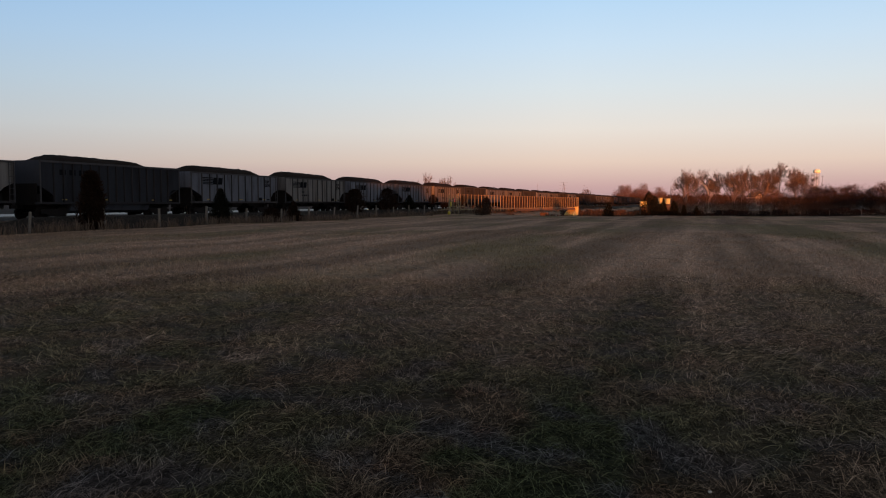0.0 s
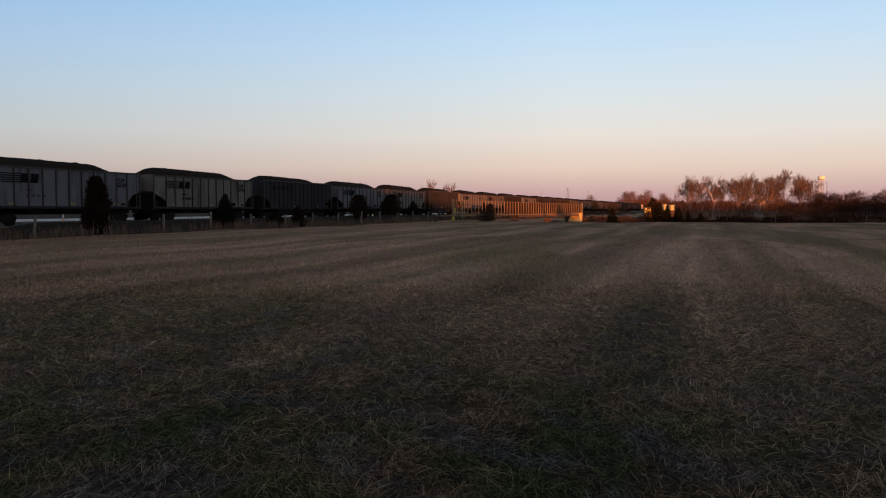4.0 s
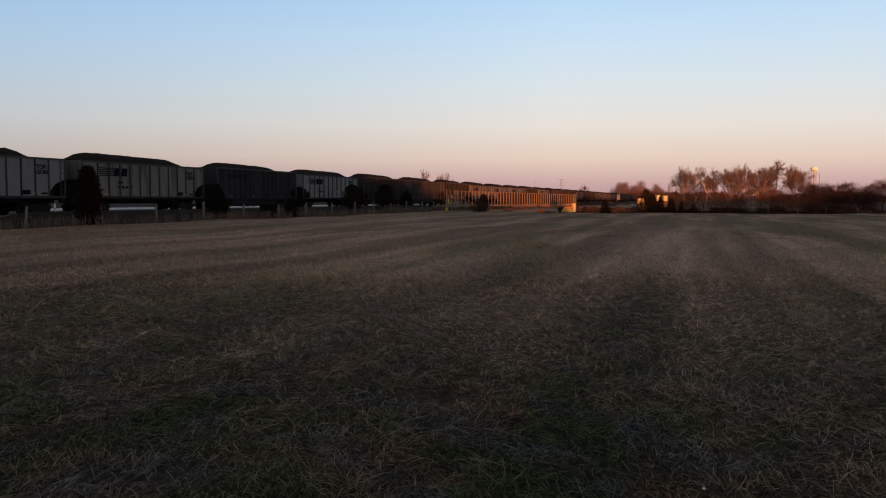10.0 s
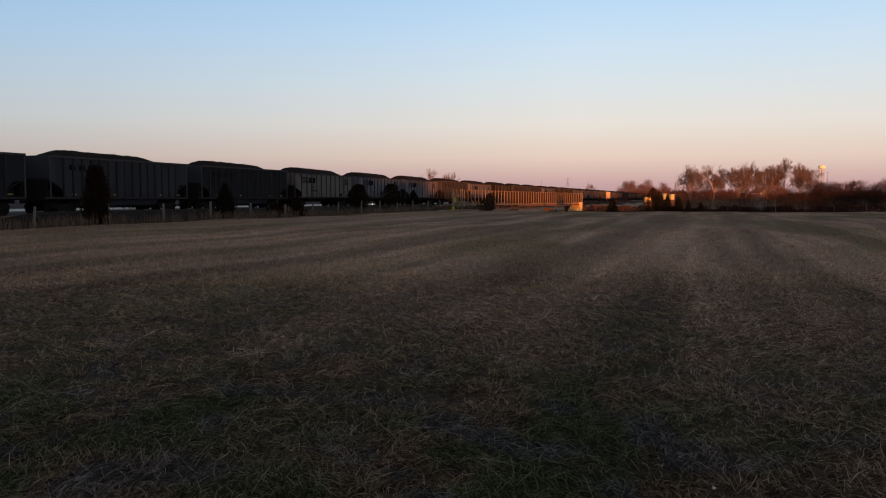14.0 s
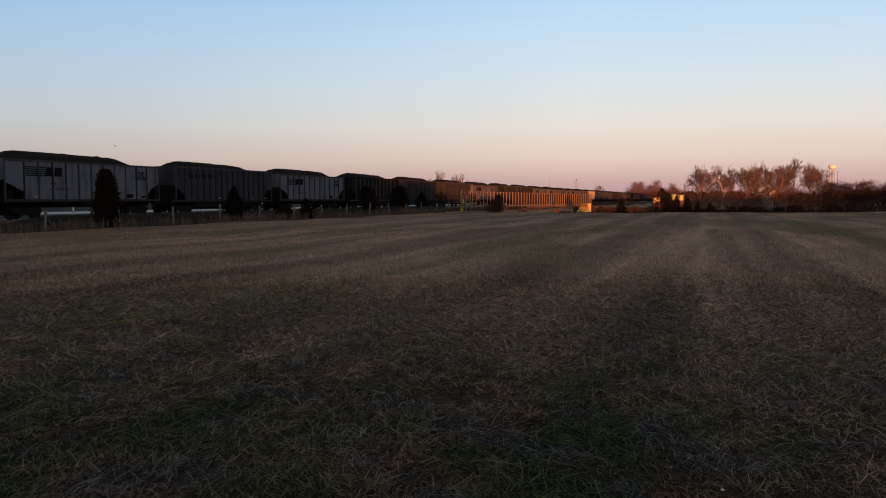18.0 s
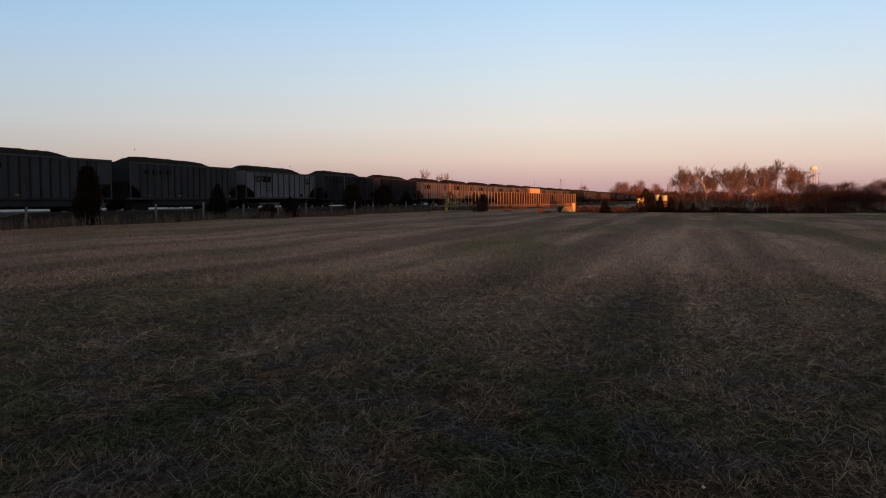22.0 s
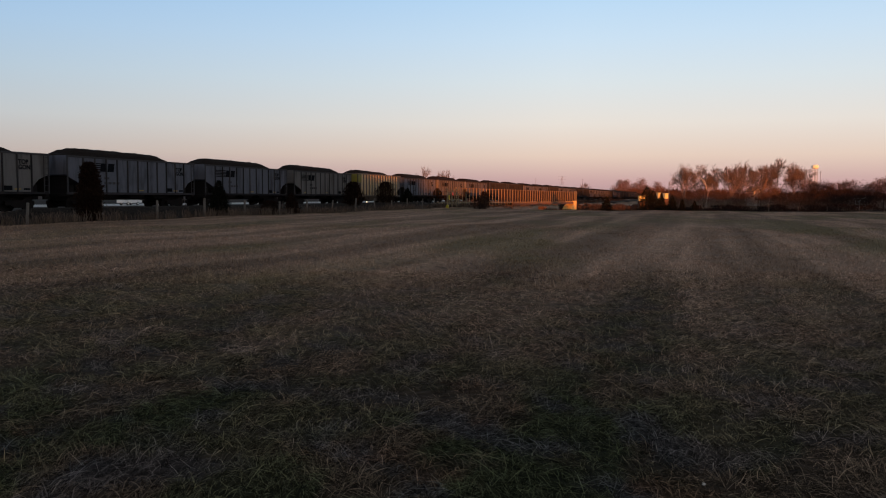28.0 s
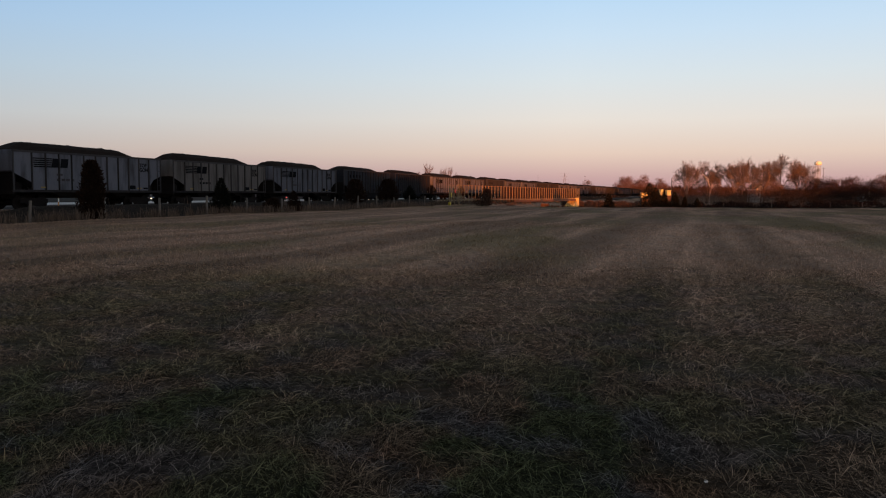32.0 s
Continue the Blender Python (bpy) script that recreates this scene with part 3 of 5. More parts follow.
def lodged_grass(name, label, x, y, length, width, heading, rise, droop, material):
    """Long limp blades: each a strip in three lengths that leaves the mat at an angle and bends over along its heading."""
    n = len(x)
    rng = np.random.default_rng(n)
    e, h = rise * rng.uniform(0.4, 1.6, n), heading.copy()
    curl, sag = rng.normal(0, 0.18, n), droop * rng.uniform(0.5, 1.5, n)
    seg = length * rng.uniform(0.5, 1.3, n) / 3
    w = (width * rng.uniform(0.6, 1.3, n))[:, None]
    floor_ = ground_z(x, y)
    c = np.stack([x, y, floor_ + rng.uniform(-0.01, 0.035, n)], 1)
    twist = rng.normal(0, 0.5, n)
    rows = []
    for k in range(4):
        side = np.stack([-np.sin(h) * np.cos(twist), np.cos(h) * np.cos(twist), np.sin(twist)], 1)
        rows.append((c, side * w * (1.0, 0.95, 0.7, 0.0)[k]))
        c = c + np.stack([np.cos(h) * np.cos(e), np.sin(h) * np.cos(e), np.sin(e)], 1) * seg[:, None]
        c[:, 2] = np.maximum(c[:, 2], floor_ + 0.012)
        e, h = e - sag, h + curl
    v = np.stack([q for c, d in rows[:3] for q in (c - d, c + d)] + [rows[3][0]], 1).reshape(-1, 3)
    o = np.arange(n)[:, None] * 7
    f = np.concatenate([o + np.array([[0, 1, 3, 2]]), o + np.array([[2, 3, 5, 4]]), o + np.array([[4, 5, 6]])], 1).ravel()
    me = from_arrays(name, v, f, np.tile([4, 4, 3], n), material)
    return tagged(new(name, me), label, "grass", kind="stuff")


def scatter(rng, n, y0, y1, power=1.0):
    """Places in the wedge of field before the camera, denser nearby."""
    y = y0 + (y1 - y0) * rng.uniform(0, 1, n) ** power
    x = rng.uniform(-1, 1, n) * (0.60 * y + 0.5)
    return x, y


def build_grass():
    rng = np.random.default_rng(5)
    # the matted near grass: tufts whose blades lie over the same way, the way drifting from place to place
    x, y = scatter(rng, 13200, 3.3, 17, 1.25)
    lush = (np.sin(x * 2.1 + 1.3 * np.sin(y * 1.7)) + np.sin(y * 2.6 + 1.7 * np.sin(x * 1.3 + 2)) + 0.8 * np.sin(x * 4.7 + y * 3.9)
            + 0.8 * np.sin(x * 5.3 - y * 4.4 + 1)) / 3.6
    keep = lush + rng.normal(0, 0.3, len(x)) > -0.75
    x, y, lush = x[keep], y[keep], lush[keep]
    way = 1.2 + 1.5 * np.sin(x * 0.9 + 1.1 * np.sin(y * 0.8)) + 1.4 * np.sin(y * 1.3 - x * 0.5 + 2) + rng.normal(0, 1.5, len(x))
    limp = smooth(-0.5, 0.7, lush + rng.normal(0, 0.25, len(x)))
    k = 19
    cx, cy = np.repeat(x, k), np.repeat(y, k)
    r = rng.normal(0, 0.075, (2, len(cx)))
    limp_, size = np.repeat(limp, k), np.repeat(rng.uniform(0.7, 1.25, len(x)), k)
    heading = np.repeat(way, k) + rng.normal(0, 1.1, len(cx))
    lodged_grass("near_grass", "matted brown, green and grey winter grass", cx + r[0], cy + r[1], (0.095 + 0.125 * limp_) * size, 0.0015,
                 heading, 0.58 - 0.22 * limp_, 0.24 + 0.12 * limp_, M_GRASS)
    x, y = scatter(rng, 6000, 14, 42, 1.2)
    cx, cy = np.repeat(x, 20), np.repeat(y, 20)
    r = rng.normal(0, 0.16, (2, len(cx)))
    size = np.repeat(rng.uniform(0.5, 1.4, 6000), 20)
    u = -(cx + r[0]) * math.cos(TH) + (cy + r[1]) * math.sin(TH)
    ok = u < 32.5
    blade_field("meadow_grass", "dry brown meadow grass in tufts", (cx + r[0])[ok], (cy + r[1])[ok], (0.11 * size)[ok], 0.006, 1.2, M_MEADOW)
    x, y = scatter(rng, 13000, 38, 112, 0.9)
    cx, cy = np.repeat(x, 10), np.repeat(y, 10)
    r = rng.normal(0, 0.35, (2, len(cx)))
    u = -(cx + r[0]) * math.cos(TH) + (cy + r[1]) * math.sin(TH)
    ok = u < 32.8
    blade_field("far_grass", "dry brown grass towards the field's edge", (cx + r[0])[ok], (cy + r[1])[ok], np.full(ok.sum(), 0.075), 0.016, 1.2, M_FARFIELD)
    # the same matted grass, thinner, round the viewer's feet and behind
    a, q = rng.uniform(0, 6.283, 2600), 10 * rng.uniform(0, 1, 2600) ** 0.5
    cx, cy = np.repeat(q * np.cos(a), 14), np.repeat(q * np.sin(a) - 1, 14)
    r = rng.normal(0, 0.11, (2, len(cx)))
    gx, gy = cx + r[0], cy + r[1]
    ok = (gy < 3.3) | (np.abs(gx) > 0.60 * gy + 0.5)
    gx, gy = gx[ok], gy[ok]
    lodged_grass("trodden_grass", "matted winter grass round the viewer", gx, gy, np.full(len(gx), 0.19), 0.0024,
                 1.2 + 1.5 * np.sin(gx * 0.9) + rng.normal(0, 1.3, len(gx)), np.full(len(gx), 0.5), np.full(len(gx), 0.3), M_GRASS)
    # tall dead grass along the fence and the ditch
    s = rng.uniform(-10, 190, 5200)
    u = 34.2 + rng.normal(0, 1.0, len(s))
    keep = np.sin(s * 0.9) + np.sin(s * 0.37 + 1) + rng.normal(0, 0.9, len(s)) > -0.4
    s, u = np.repeat(s[keep], 7), np.repeat(u[keep], 7)
    s, u = s + rng.normal(0, 0.12, len(s)), u + rng.normal(0, 0.12, len(u))
    px = ALONG.x * s + OUT.x * u
    py = ALONG.y * s + OUT.y * u
    blade_field("fence_row_grass", "tall dead straw-coloured grass along the fence", px, py, np.full(len(px), 0.75), 0.013, 0.5, M_REED)


# ---------------------------------------------------------------- railway
def build_railway():
    bal = Shape().prism([(-4.8, -0.95), (-2.1, -0.20), (2.1, -0.20), (4.8, -0.95)], -720, 1600, "x")
    m = Matrix.Translation(track_at(0, U_TRACK, Z_RAIL)) @ pose(0, 0, 0, 0, 0, TRACK_TURN)
    ballast = tagged(part("railway_bed", bal, M_BALLAST, at=m), "grey crushed-stone railway bed", "railway bed", kind="structure")
    track = thing("railway_track", "worn steel rails on dark wooden ties", "railway track", m=m)
    for y in (-0.75, 0.75):
        part("rail", Shape().prism([(y - 0.07, -0.17), (y + 0.07, -0.17), (y + 0.02, -0.13), (y + 0.035, 0), (y - 0.035, 0), (y - 0.02, -0.13)], -720, 1600, "x"), M_STEEL, track)
    tie = Shape().box(-0.11, 0.11, -1.3, 1.3, -0.26, -0.165).mesh("tie", M_TIE)
    for i in range(-60, 240):
        part("tie", tie, None, track, at=pose(i * 0.56 + 15, 0, 0))
    rest = Shape()
    for i in range(240, 640):
        rest.box(i * 0.56 + 14.9, i * 0.56 + 15.1, -1.3, 1.3, -0.26, -0.165)
    tagged(part("far_ties", rest, M_TIE, track), kind="stuff")


CAR_LEN = {"n": 15.25, "d": 15.9, "x": 15.9, "y": 15.9, "p": 15.9}
H0, H1, HD = 1.14, 3.70, 3.85        # side sill, top of the pale cars and of the dark ones, above the rail


def truck(parent, x):
    """A two-axle truck: side frames, bolster, springs and wheels."""
    t = part("truck", Shape().box(-0.22, 0.22, -1.05, 1.05, 0.46, 0.72, 0.03), M_UNDER, parent, at=pose(x, 0, 0))
    for y in (-1.06, 1.06):
        frame_ = [(-1.1, 0.42), (-1.1, 0.66), (-0.55, 0.74), (0.55, 0.74), (1.1, 0.66), (1.1, 0.42), (0.72, 0.42), (0.42, 0.24), (-0.42, 0.24), (-0.72, 0.42)]
        part("side_frame", Shape().prism(frame_, y - 0.08, y + 0.08), M_UNDER, t)
    for a in (-0.89, 0.89):
        ws = Shape().tube((a, -0.9, 0.457), (a, 0.9, 0.457), 0.09, n=8)
        for y in (-0.76, 0.76):
            ws.tube((a, y - 0.07, 0.457), (a, y + 0.07, 0.457), 0.457, n=20)
        part("wheelset", ws, M_UNDER, t)


def heap(L, x0, x1, rise, drop, seed, start=0.35, top=H1):
    """A coal load: steep at its front, slowly falling, ragged."""
    rng = np.random.default_rng(seed)
    nx, ny = 30, 9
    v, f = [], []
    for i in range(nx + 1):
        t = i / nx
        x = start + t * (L - 1.0 - start)
        q = (x - x0) / (x1 - x0)
        up = float(smooth(-0.02, 0.17, q) * (1 - smooth(0.83, 1.02, q))) * (rise + (drop - rise) * q)
        for j in range(ny + 1):
            y = -1.42 + 2.84 * j / ny
            side = 1 - (abs(y) / 1.42) ** 3
            v.append((x, y, top - 0.16 + (up + 0.13) * (0.18 + 0.82 * side) + 0.02 * rng.normal() * side))
    for i in range(nx):
        for j in range(ny):
            a = i * (ny + 1) + j
            f.append((a, a + ny + 1, a + ny + 2, a + 1))
    s = Shape().add(v, f)
    return s


def lettering(text, size, material, name):
    """Raised flat letters from the built-in font, lying on a car's side."""
    cu = bpy.data.curves.new(name, "FONT")
    cu.body, cu.size, cu.extrude, cu.align_x, cu.space_line = text, size, 0.004, "LEFT", 0.85
    cu.offset = 0.012
    ob = bpy.data.objects.new(name, cu)
    scene.collection.objects.link(ob)
    bpy.context.view_layer.update()
    me = bpy.data.meshes.new_from_object(ob.evaluated_get(bpy.context.evaluated_depsgraph_get()))
    me.name = name
    bpy.data.objects.remove(ob)
    me.materials.clear()
    me.materials.append(material)
    return me


def emblem(car, m):
    """The painted emblem: five stripes running into two plain slanted blocks."""
    for k in range(5):
        z = 0.56 - k * 0.129
        part("emblem_stripe", Shape().box(0.02 * k, 1.56, -0.004, 0, z - 0.07, z), M_MARK, car, at=m)
    for x, w in ((1.50, 0.60), (2.22, 0.62)):
        part("emblem_block", Shape().prism([(x, -0.02), (x + w, -0.02), (x + w + 0.1, 0.56), (x + 0.1, 0.56)], -0.004, 0), M_MARK, car, at=m)


def gondola(seed, paint, worn=False, box_end=False, scrawl=False):
    """A pale riveted coal gondola with open sloped ends."""
    L = CAR_LEN["n"]
    S = 13.75                                           # the side from post to post
    car = thing("coal_car", "pale grey coal car with black striped emblem, heaped coal", "railway car", "coal train")
    for y, o in ((-1.55, -1), (1.55, 1)):
        cut = [(0.06, H1 - 0.12), (0.06, 2.30), (1.42, 1.72), (1.42, H0 + 0.1), (S - 1.42, H0 + 0.1), (S - 1.42, 1.5), (S - 0.85, 2.05), (S - 0.06, 2.35), (S - 0.06, H1 - 0.12)]
        if box_end:
            cut[1:3] = [(0.06, 2.5), (0.75, 2.45), (0.8, 2.35), (1.42, 2.35)]
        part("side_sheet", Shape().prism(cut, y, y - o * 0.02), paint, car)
        part("side_sill", Shape().box(0, S, min(y - o * 0.09, y + o * 0.03), max(y - o * 0.09, y + o * 0.03), H0 - 0.04, H0 + 0.12), M_RIB, car)
        part("top_chord", Shape().box(0, S, min(y - o * 0.06, y + o * 0.05), max(y - o * 0.06, y + o * 0.05), H1 - 0.12, H1), M_CHORD, car)
    rib = Shape().prism([(-0.05, 0), (0.05, 0), (0.032, -0.075), (-0.032, -0.075)], H0 + 0.12, H1 - 0.12, "z").mesh("rib", M_RIB)
    for k in range(11):
        x = 1.42 + k * (S - 2.84) / 10
        part("rib", rib, None, car, at=pose(x, -1.55, 0))
        part("rib", rib, None, car, at=pose(x, 1.55, 0, 0, 0, 180))
    post_ = Shape().box(-0.05, 0.05, -0.04, 0.04, H0 - 0.02, H1 - 0.02, 0.012).mesh("corner_post", M_CHORD)
    for x in (0.05, S - 0.05):
        for y in (-1.54, 1.54):
            part("corner_post", post_, None, car, at=pose(x, y, 0))
    for x, o in ((0.0, 1), (S, -1)):
        e = Shape().prism([(x, H1), (x + o * 0.03, H1), (x + o * 0.1, 2.45), (x + o * 3.0, 1.16), (x + o * 2.94, 1.12), (x + o * 0.0, 2.42)], -1.5, 1.5)
        part("slope_sheet", e, paint, car)
        part("end_sill", Shape().box(min(x, x + o * 0.25), max(x, x + o * 0.25), -1.5, 1.5, 0.98, 1.18, 0.02), M_UNDER, car)
        # added dark plates close off the sky seen through the open ends
        part("bulkhead", Shape().box(min(x + o * 0.45, x + o * 2.2), max(x + o * 0.45, x + o * 2.2), -0.06, 0.06, 1.1, 2.3), M_UNDER, car)
        part("end_bulkhead", Shape().box(min(x + o * 0.22, x + o * 0.27), max(x + o * 0.22, x + o * 0.27), -1.45, 1.45, 1.1, 2.36), M_UNDER, car)
        part("coupler", Shape().box(min(x, x - o * 0.5), max(x, x - o * 0.5), -0.11, 0.11, 0.76, 1.0, 0.03), M_UNDER, car)
        lad = Shape()
        for k in range(7):
            z = H0 + 0.15 + k * 0.36
            lad.tube((x + o * 0.10, -1.62, z), (x + o * 0.48, -1.62, z), 0.014, n=5)
        for d in (0.10, 0.48):
            lad.box(x + o * d - 0.015, x + o * d + 0.015, -1.625, -1.59, H0 + 0.05, H1 - 0.1)
        if o < 0:
            part("ladder", lad, M_CHORD, car)
        part("brake_gear", Shape().box(min(x + o * 0.5, x + o * 1.1), max(x + o * 0.5, x + o * 1.1), -1.1, -0.5, 1.18, 1.75, 0.05).tube((x + o * 1.3, -1.2, 1.28), (x + o * 2.1, -1.2, 1.28), 0.16, n=10), M_UNDER, car)
        truck(car, x + o * 1.95)
    part("centre_sill", Shape().box(0.2, S - 0.2, -0.32, 0.32, 0.72, 1.10), M_UNDER, car)
    part("floor_plate", Shape().box(1.5, S - 1.5, -1.46, 1.46, H0 - 0.02, H0 + 0.06), M_UNDER, car)
    for x in (4.4, 7.1, 9.8):
        part("hopper_pan", Shape().prism([(x - 1.1, H0), (x + 1.1, H0), (x + 0.55, 0.86), (x - 0.55, 0.86)], -1.2, 1.2), M_UNDER, car)
    part("coal_load", heap(L, 1.6 if box_end else 0.1, 11.6 + 0.15 * (seed % 3), 0.70 - 0.05 * (seed % 2), 0.54, seed), M_COAL, car)
    if scrawl:
        rng = random.Random(4)
        for x0, z0, n in ((0.35, 1.9, 3), (7.3, 1.3, 4), (9.9, 1.25, 5)):
            for k in range(n):
                sh, x, z = Shape(), x0 + k * 0.42, z0 + rng.uniform(0, 0.2)
                a = rng.uniform(0, 6.28)
                p = (x, z + 0.25)
                for j in range(7):                      # one looping brush stroke
                    a += rng.uniform(0.5, 1.3)
                    q = (p[0] + 0.24 * math.cos(a), min(max(p[1] + 0.30 * math.sin(a), z - 0.1), z + 0.75))
                    sh.prism([(p[0] - 0.02, p[1] - 0.03), (q[0] - 0.02, q[1] - 0.03), (q[0] + 0.03, q[1] + 0.03), (p[0] + 0.03, p[1] + 0.03)], -1.579 - 0.001 * j, -1.573)
                    p = q
                part("scrawl", sh, M_SCRAWL, car, "pale painted scrawl")
    emblem(car, pose(1.5, -1.572, 2.72))
    part("lettering", TOPGON, None, car, at=pose(11.33, -1.574, 2.98, 90, 0, 0))
    for x, z, w, h in ((3.4, 2.18, 0.5, 0.14), (3.4, 1.83, 0.3, 0.16), (3.8, 1.83, 0.3, 0.16), (4.2, 1.83, 0.3, 0.16), (4.6, 1.83, 0.3, 0.16)):
        part("number_bar", Shape().box(x, x + w, -1.574, -1.57, z, z + h), M_MARK if worn else M_CHORD, car)
    part("stencil", Shape().box(10.2, 10.85, -1.574, -1.57, 1.34, 1.62), M_MARK, car)
    part("stencil", Shape().box(11.7, 12.2, -1.574, -1.57, 1.36, 1.48), M_MARK, car)
    for x in (2.1, 7.0, 11.0):
        part("reflector", Shape().box(x, x + 0.5, -1.576, -1.57, 1.38, 1.46), M_REFLEX, car)
    return car


def hopper(seed, kind):
    """A dark ribbed steel hopper, a black one, or one of bare aluminium."""
    L = CAR_LEN["d"]
    S, F = 14.4, 0.45
    paint, ribm, chord, n = {"d": (M_DARK, M_DARKRIB, M_CHORD, 15), "x": (M_BLACK, M_CHORD, M_BLACK, 11), "y": (M_ALU, M_ALURIB, M_ALU, 14)}[kind]
    words = {"d": "dark grey ribbed coal car with faint patches, heaped coal", "x": "sooty black steel coal car, heaped with coal",
             "y": "bare aluminium ribbed coal car with yellow end panels"}[kind]
    car = thing("coal_car", words, "railway car", "coal train")
    for y, o in ((-1.55, -1), (1.55, 1)):
        cut = [(F, HD - 0.12), (F, 2.15), (F + 0.35, 2.1), (1.5, 1.55), (1.5, H0 - 0.06), (S - 1.5, H0 - 0.06), (S - 1.5, 1.55), (S - 0.95, 2.1), (S - 0.05, 2.15), (S - 0.05, HD - 0.12)]
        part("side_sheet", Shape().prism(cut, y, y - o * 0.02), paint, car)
        part("side_sill", Shape().box(0, S, min(y - o * 0.09, y + o * 0.02), max(y - o * 0.09, y + o * 0.02), H0 - 0.1, H0 + 0.05), ribm if kind != "y" else M_ALU, car)
        part("top_chord", Shape().box(F - 0.05, S, min(y - o * 0.06, y + o * 0.08), max(y - o * 0.06, y + o * 0.08), HD - 0.13, HD), chord, car)
    w = 0.05 if kind != "y" else 0.045
    deep = 0.11 if kind != "y" else 0.14
    rib = Shape().prism([(-w, 0), (w, 0), (w * 0.8, -deep), (-w * 0.8, -deep)], H0 + 0.05, HD - 0.13, "z").mesh("rib", ribm)
    for k in range(n):
        x = 1.5 + k * (S - 3.0) / (n - 1)
        part("rib", rib, None, car, at=pose(x, -1.55, 0))
        part("rib", rib, None, car, at=pose(x, 1.55, 0, 0, 0, 180))
    post_ = Shape().box(-0.05, 0.05, -0.04, 0.04, H0 - 0.02, HD - 0.02, 0.012).mesh("corner_post", M_CHORD if kind != "x" else M_BLACK)
    for x in (F, S - 0.05):
        for y in (-1.54, 1.54):
            part("corner_post", post_, None, car, at=pose(x, y, 0))
    for x, o in ((0.0, 1), (S, -1)):
        k0 = F if o > 0 else 0.0
        e = Shape().prism([(x + k0, HD), (x + k0 + o * 0.03, HD), (x + k0 + o * 0.1, 2.25), (x + o * 2.6, 1.1), (x + o * 2.54, 1.06), (x + k0, 2.22)], -1.5, 1.5)
        part("slope_sheet", e, paint, car)
        part("end_sill", Shape().box(min(x, x + o * 0.25), max(x, x + o * 0.25), -1.5, 1.5, 0.98, 1.18, 0.02), M_UNDER, car)
        # dark plates added here too, so the end openings read as dark
        part("bulkhead", Shape().box(min(x + o * 0.45, x + o * 2.2), max(x + o * 0.45, x + o * 2.2), -0.06, 0.06, 1.1, 2.3), M_UNDER, car)
        part("end_bulkhead", Shape().box(min(x + o * 0.22, x + o * 0.27), max(x + o * 0.22, x + o * 0.27), -1.45, 1.45, 1.1, 2.36), M_UNDER, car)
        part("coupler", Shape().box(min(x, x - o * 0.5), max(x, x - o * 0.5), -0.11, 0.11, 0.76, 1.0, 0.03), M_UNDER, car)
        truck(car, x + o * 1.95)
        part("brake_gear", Shape().box(min(x + o * 0.4, x + o * 1.0), max(x + o * 0.4, x + o * 1.0), -1.1, -0.5, 1.18, 1.7, 0.05), M_UNDER, car)
    if kind == "y":
        for x0, x1 in ((F + 0.05, 1.44),):
            part("yellow_panel", Shape().box(x0, x1, -1.58, -1.57, 2.75, HD - 0.2), M_YELLOW_END, car)
        part("yellow_end", Shape().box(F - 0.02, F - 0.005, -1.45, 1.45, 2.75, HD - 0.1), M_YELLOW_END, car)
    part("centre_sill", Shape().box(0.2, S - 0.2, -0.32, 0.32, 0.72, 1.10), M_UNDER, car)
    belly = [(-1.35, 1.1), (1.35, 1.1), (1.1, 0.6), (0.5, 0.42), (-0.5, 0.42), (-1.1, 0.6)]
    part("tub", Shape().prism(belly, 3.3, S - 3.3, "x"), M_ALU if kind == "y" else M_DARK, car, round_=False)
    part("coal_load", heap(L, 1.1, 11.6, 0.55, 0.40, seed, 0.95, HD), M_COAL, car)
    if seed == 8:
        part("pale_rib", Shape().box(5.55, 5.68, -1.68, -1.66, HD - 1.9, HD - 0.2), M_PALEMARK, car, "pale painted rib")
    if kind == "d":
        for k in range(4):
            part("faded_patch", Shape().box(2.0 + k * 0.85, 2.0 + k * 0.85 + 0.55, -1.575, -1.57, 2.95, 3.3), M_MARK, car)
    if kind != "x":
        for x in (2.2, 6.0, 11.0, 13.0):
            part("reflector", Shape().box(x, x + 0.4, -1.576, -1.57, 1.30, 1.38), M_REFLEX, car)
    return car


# the train from its front at the start: n pale gondola, w whiter one, g one with scrawls, d dark hopper, p one with a pale rib, x black, y aluminium
TRAIN = "dn" + "dnnnnndnndwndgdddnnndnxddnpd" + "nnnnn" + "y" + "nnndd" + "nndnnddnwnndnndddnnnndnnddnnwdndnnddn"


def build_train():
    """Returns the cars with their places along the railway at the start."""
    global TOPGON
    TOPGON = lettering("TOP\nGON", 0.39, M_MARK, "lettering")
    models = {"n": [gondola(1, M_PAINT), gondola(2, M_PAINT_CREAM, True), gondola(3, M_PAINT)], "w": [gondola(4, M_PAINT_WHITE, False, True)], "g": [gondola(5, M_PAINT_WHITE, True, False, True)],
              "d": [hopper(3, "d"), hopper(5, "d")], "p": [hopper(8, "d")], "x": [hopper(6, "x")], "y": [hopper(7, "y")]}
    used, cars, s = {}, [], 70.35 - 15.25 - 15.9 - 15.25 - 15.9
    for i, k in enumerate(TRAIN):
        pool = models[k]
        j = i * 7 % len(pool)
        first = (k, j) not in used
        used[(k, j)] = True
        car = pool[j] if first else copy_thing(pool[j], Matrix())
        cars.append((car, s))
        s += CAR_LEN.get(k, 15.25)
    for k, pool in models.items():
        for j, m in enumerate(pool):
            assert (k, j) in used
    return cars


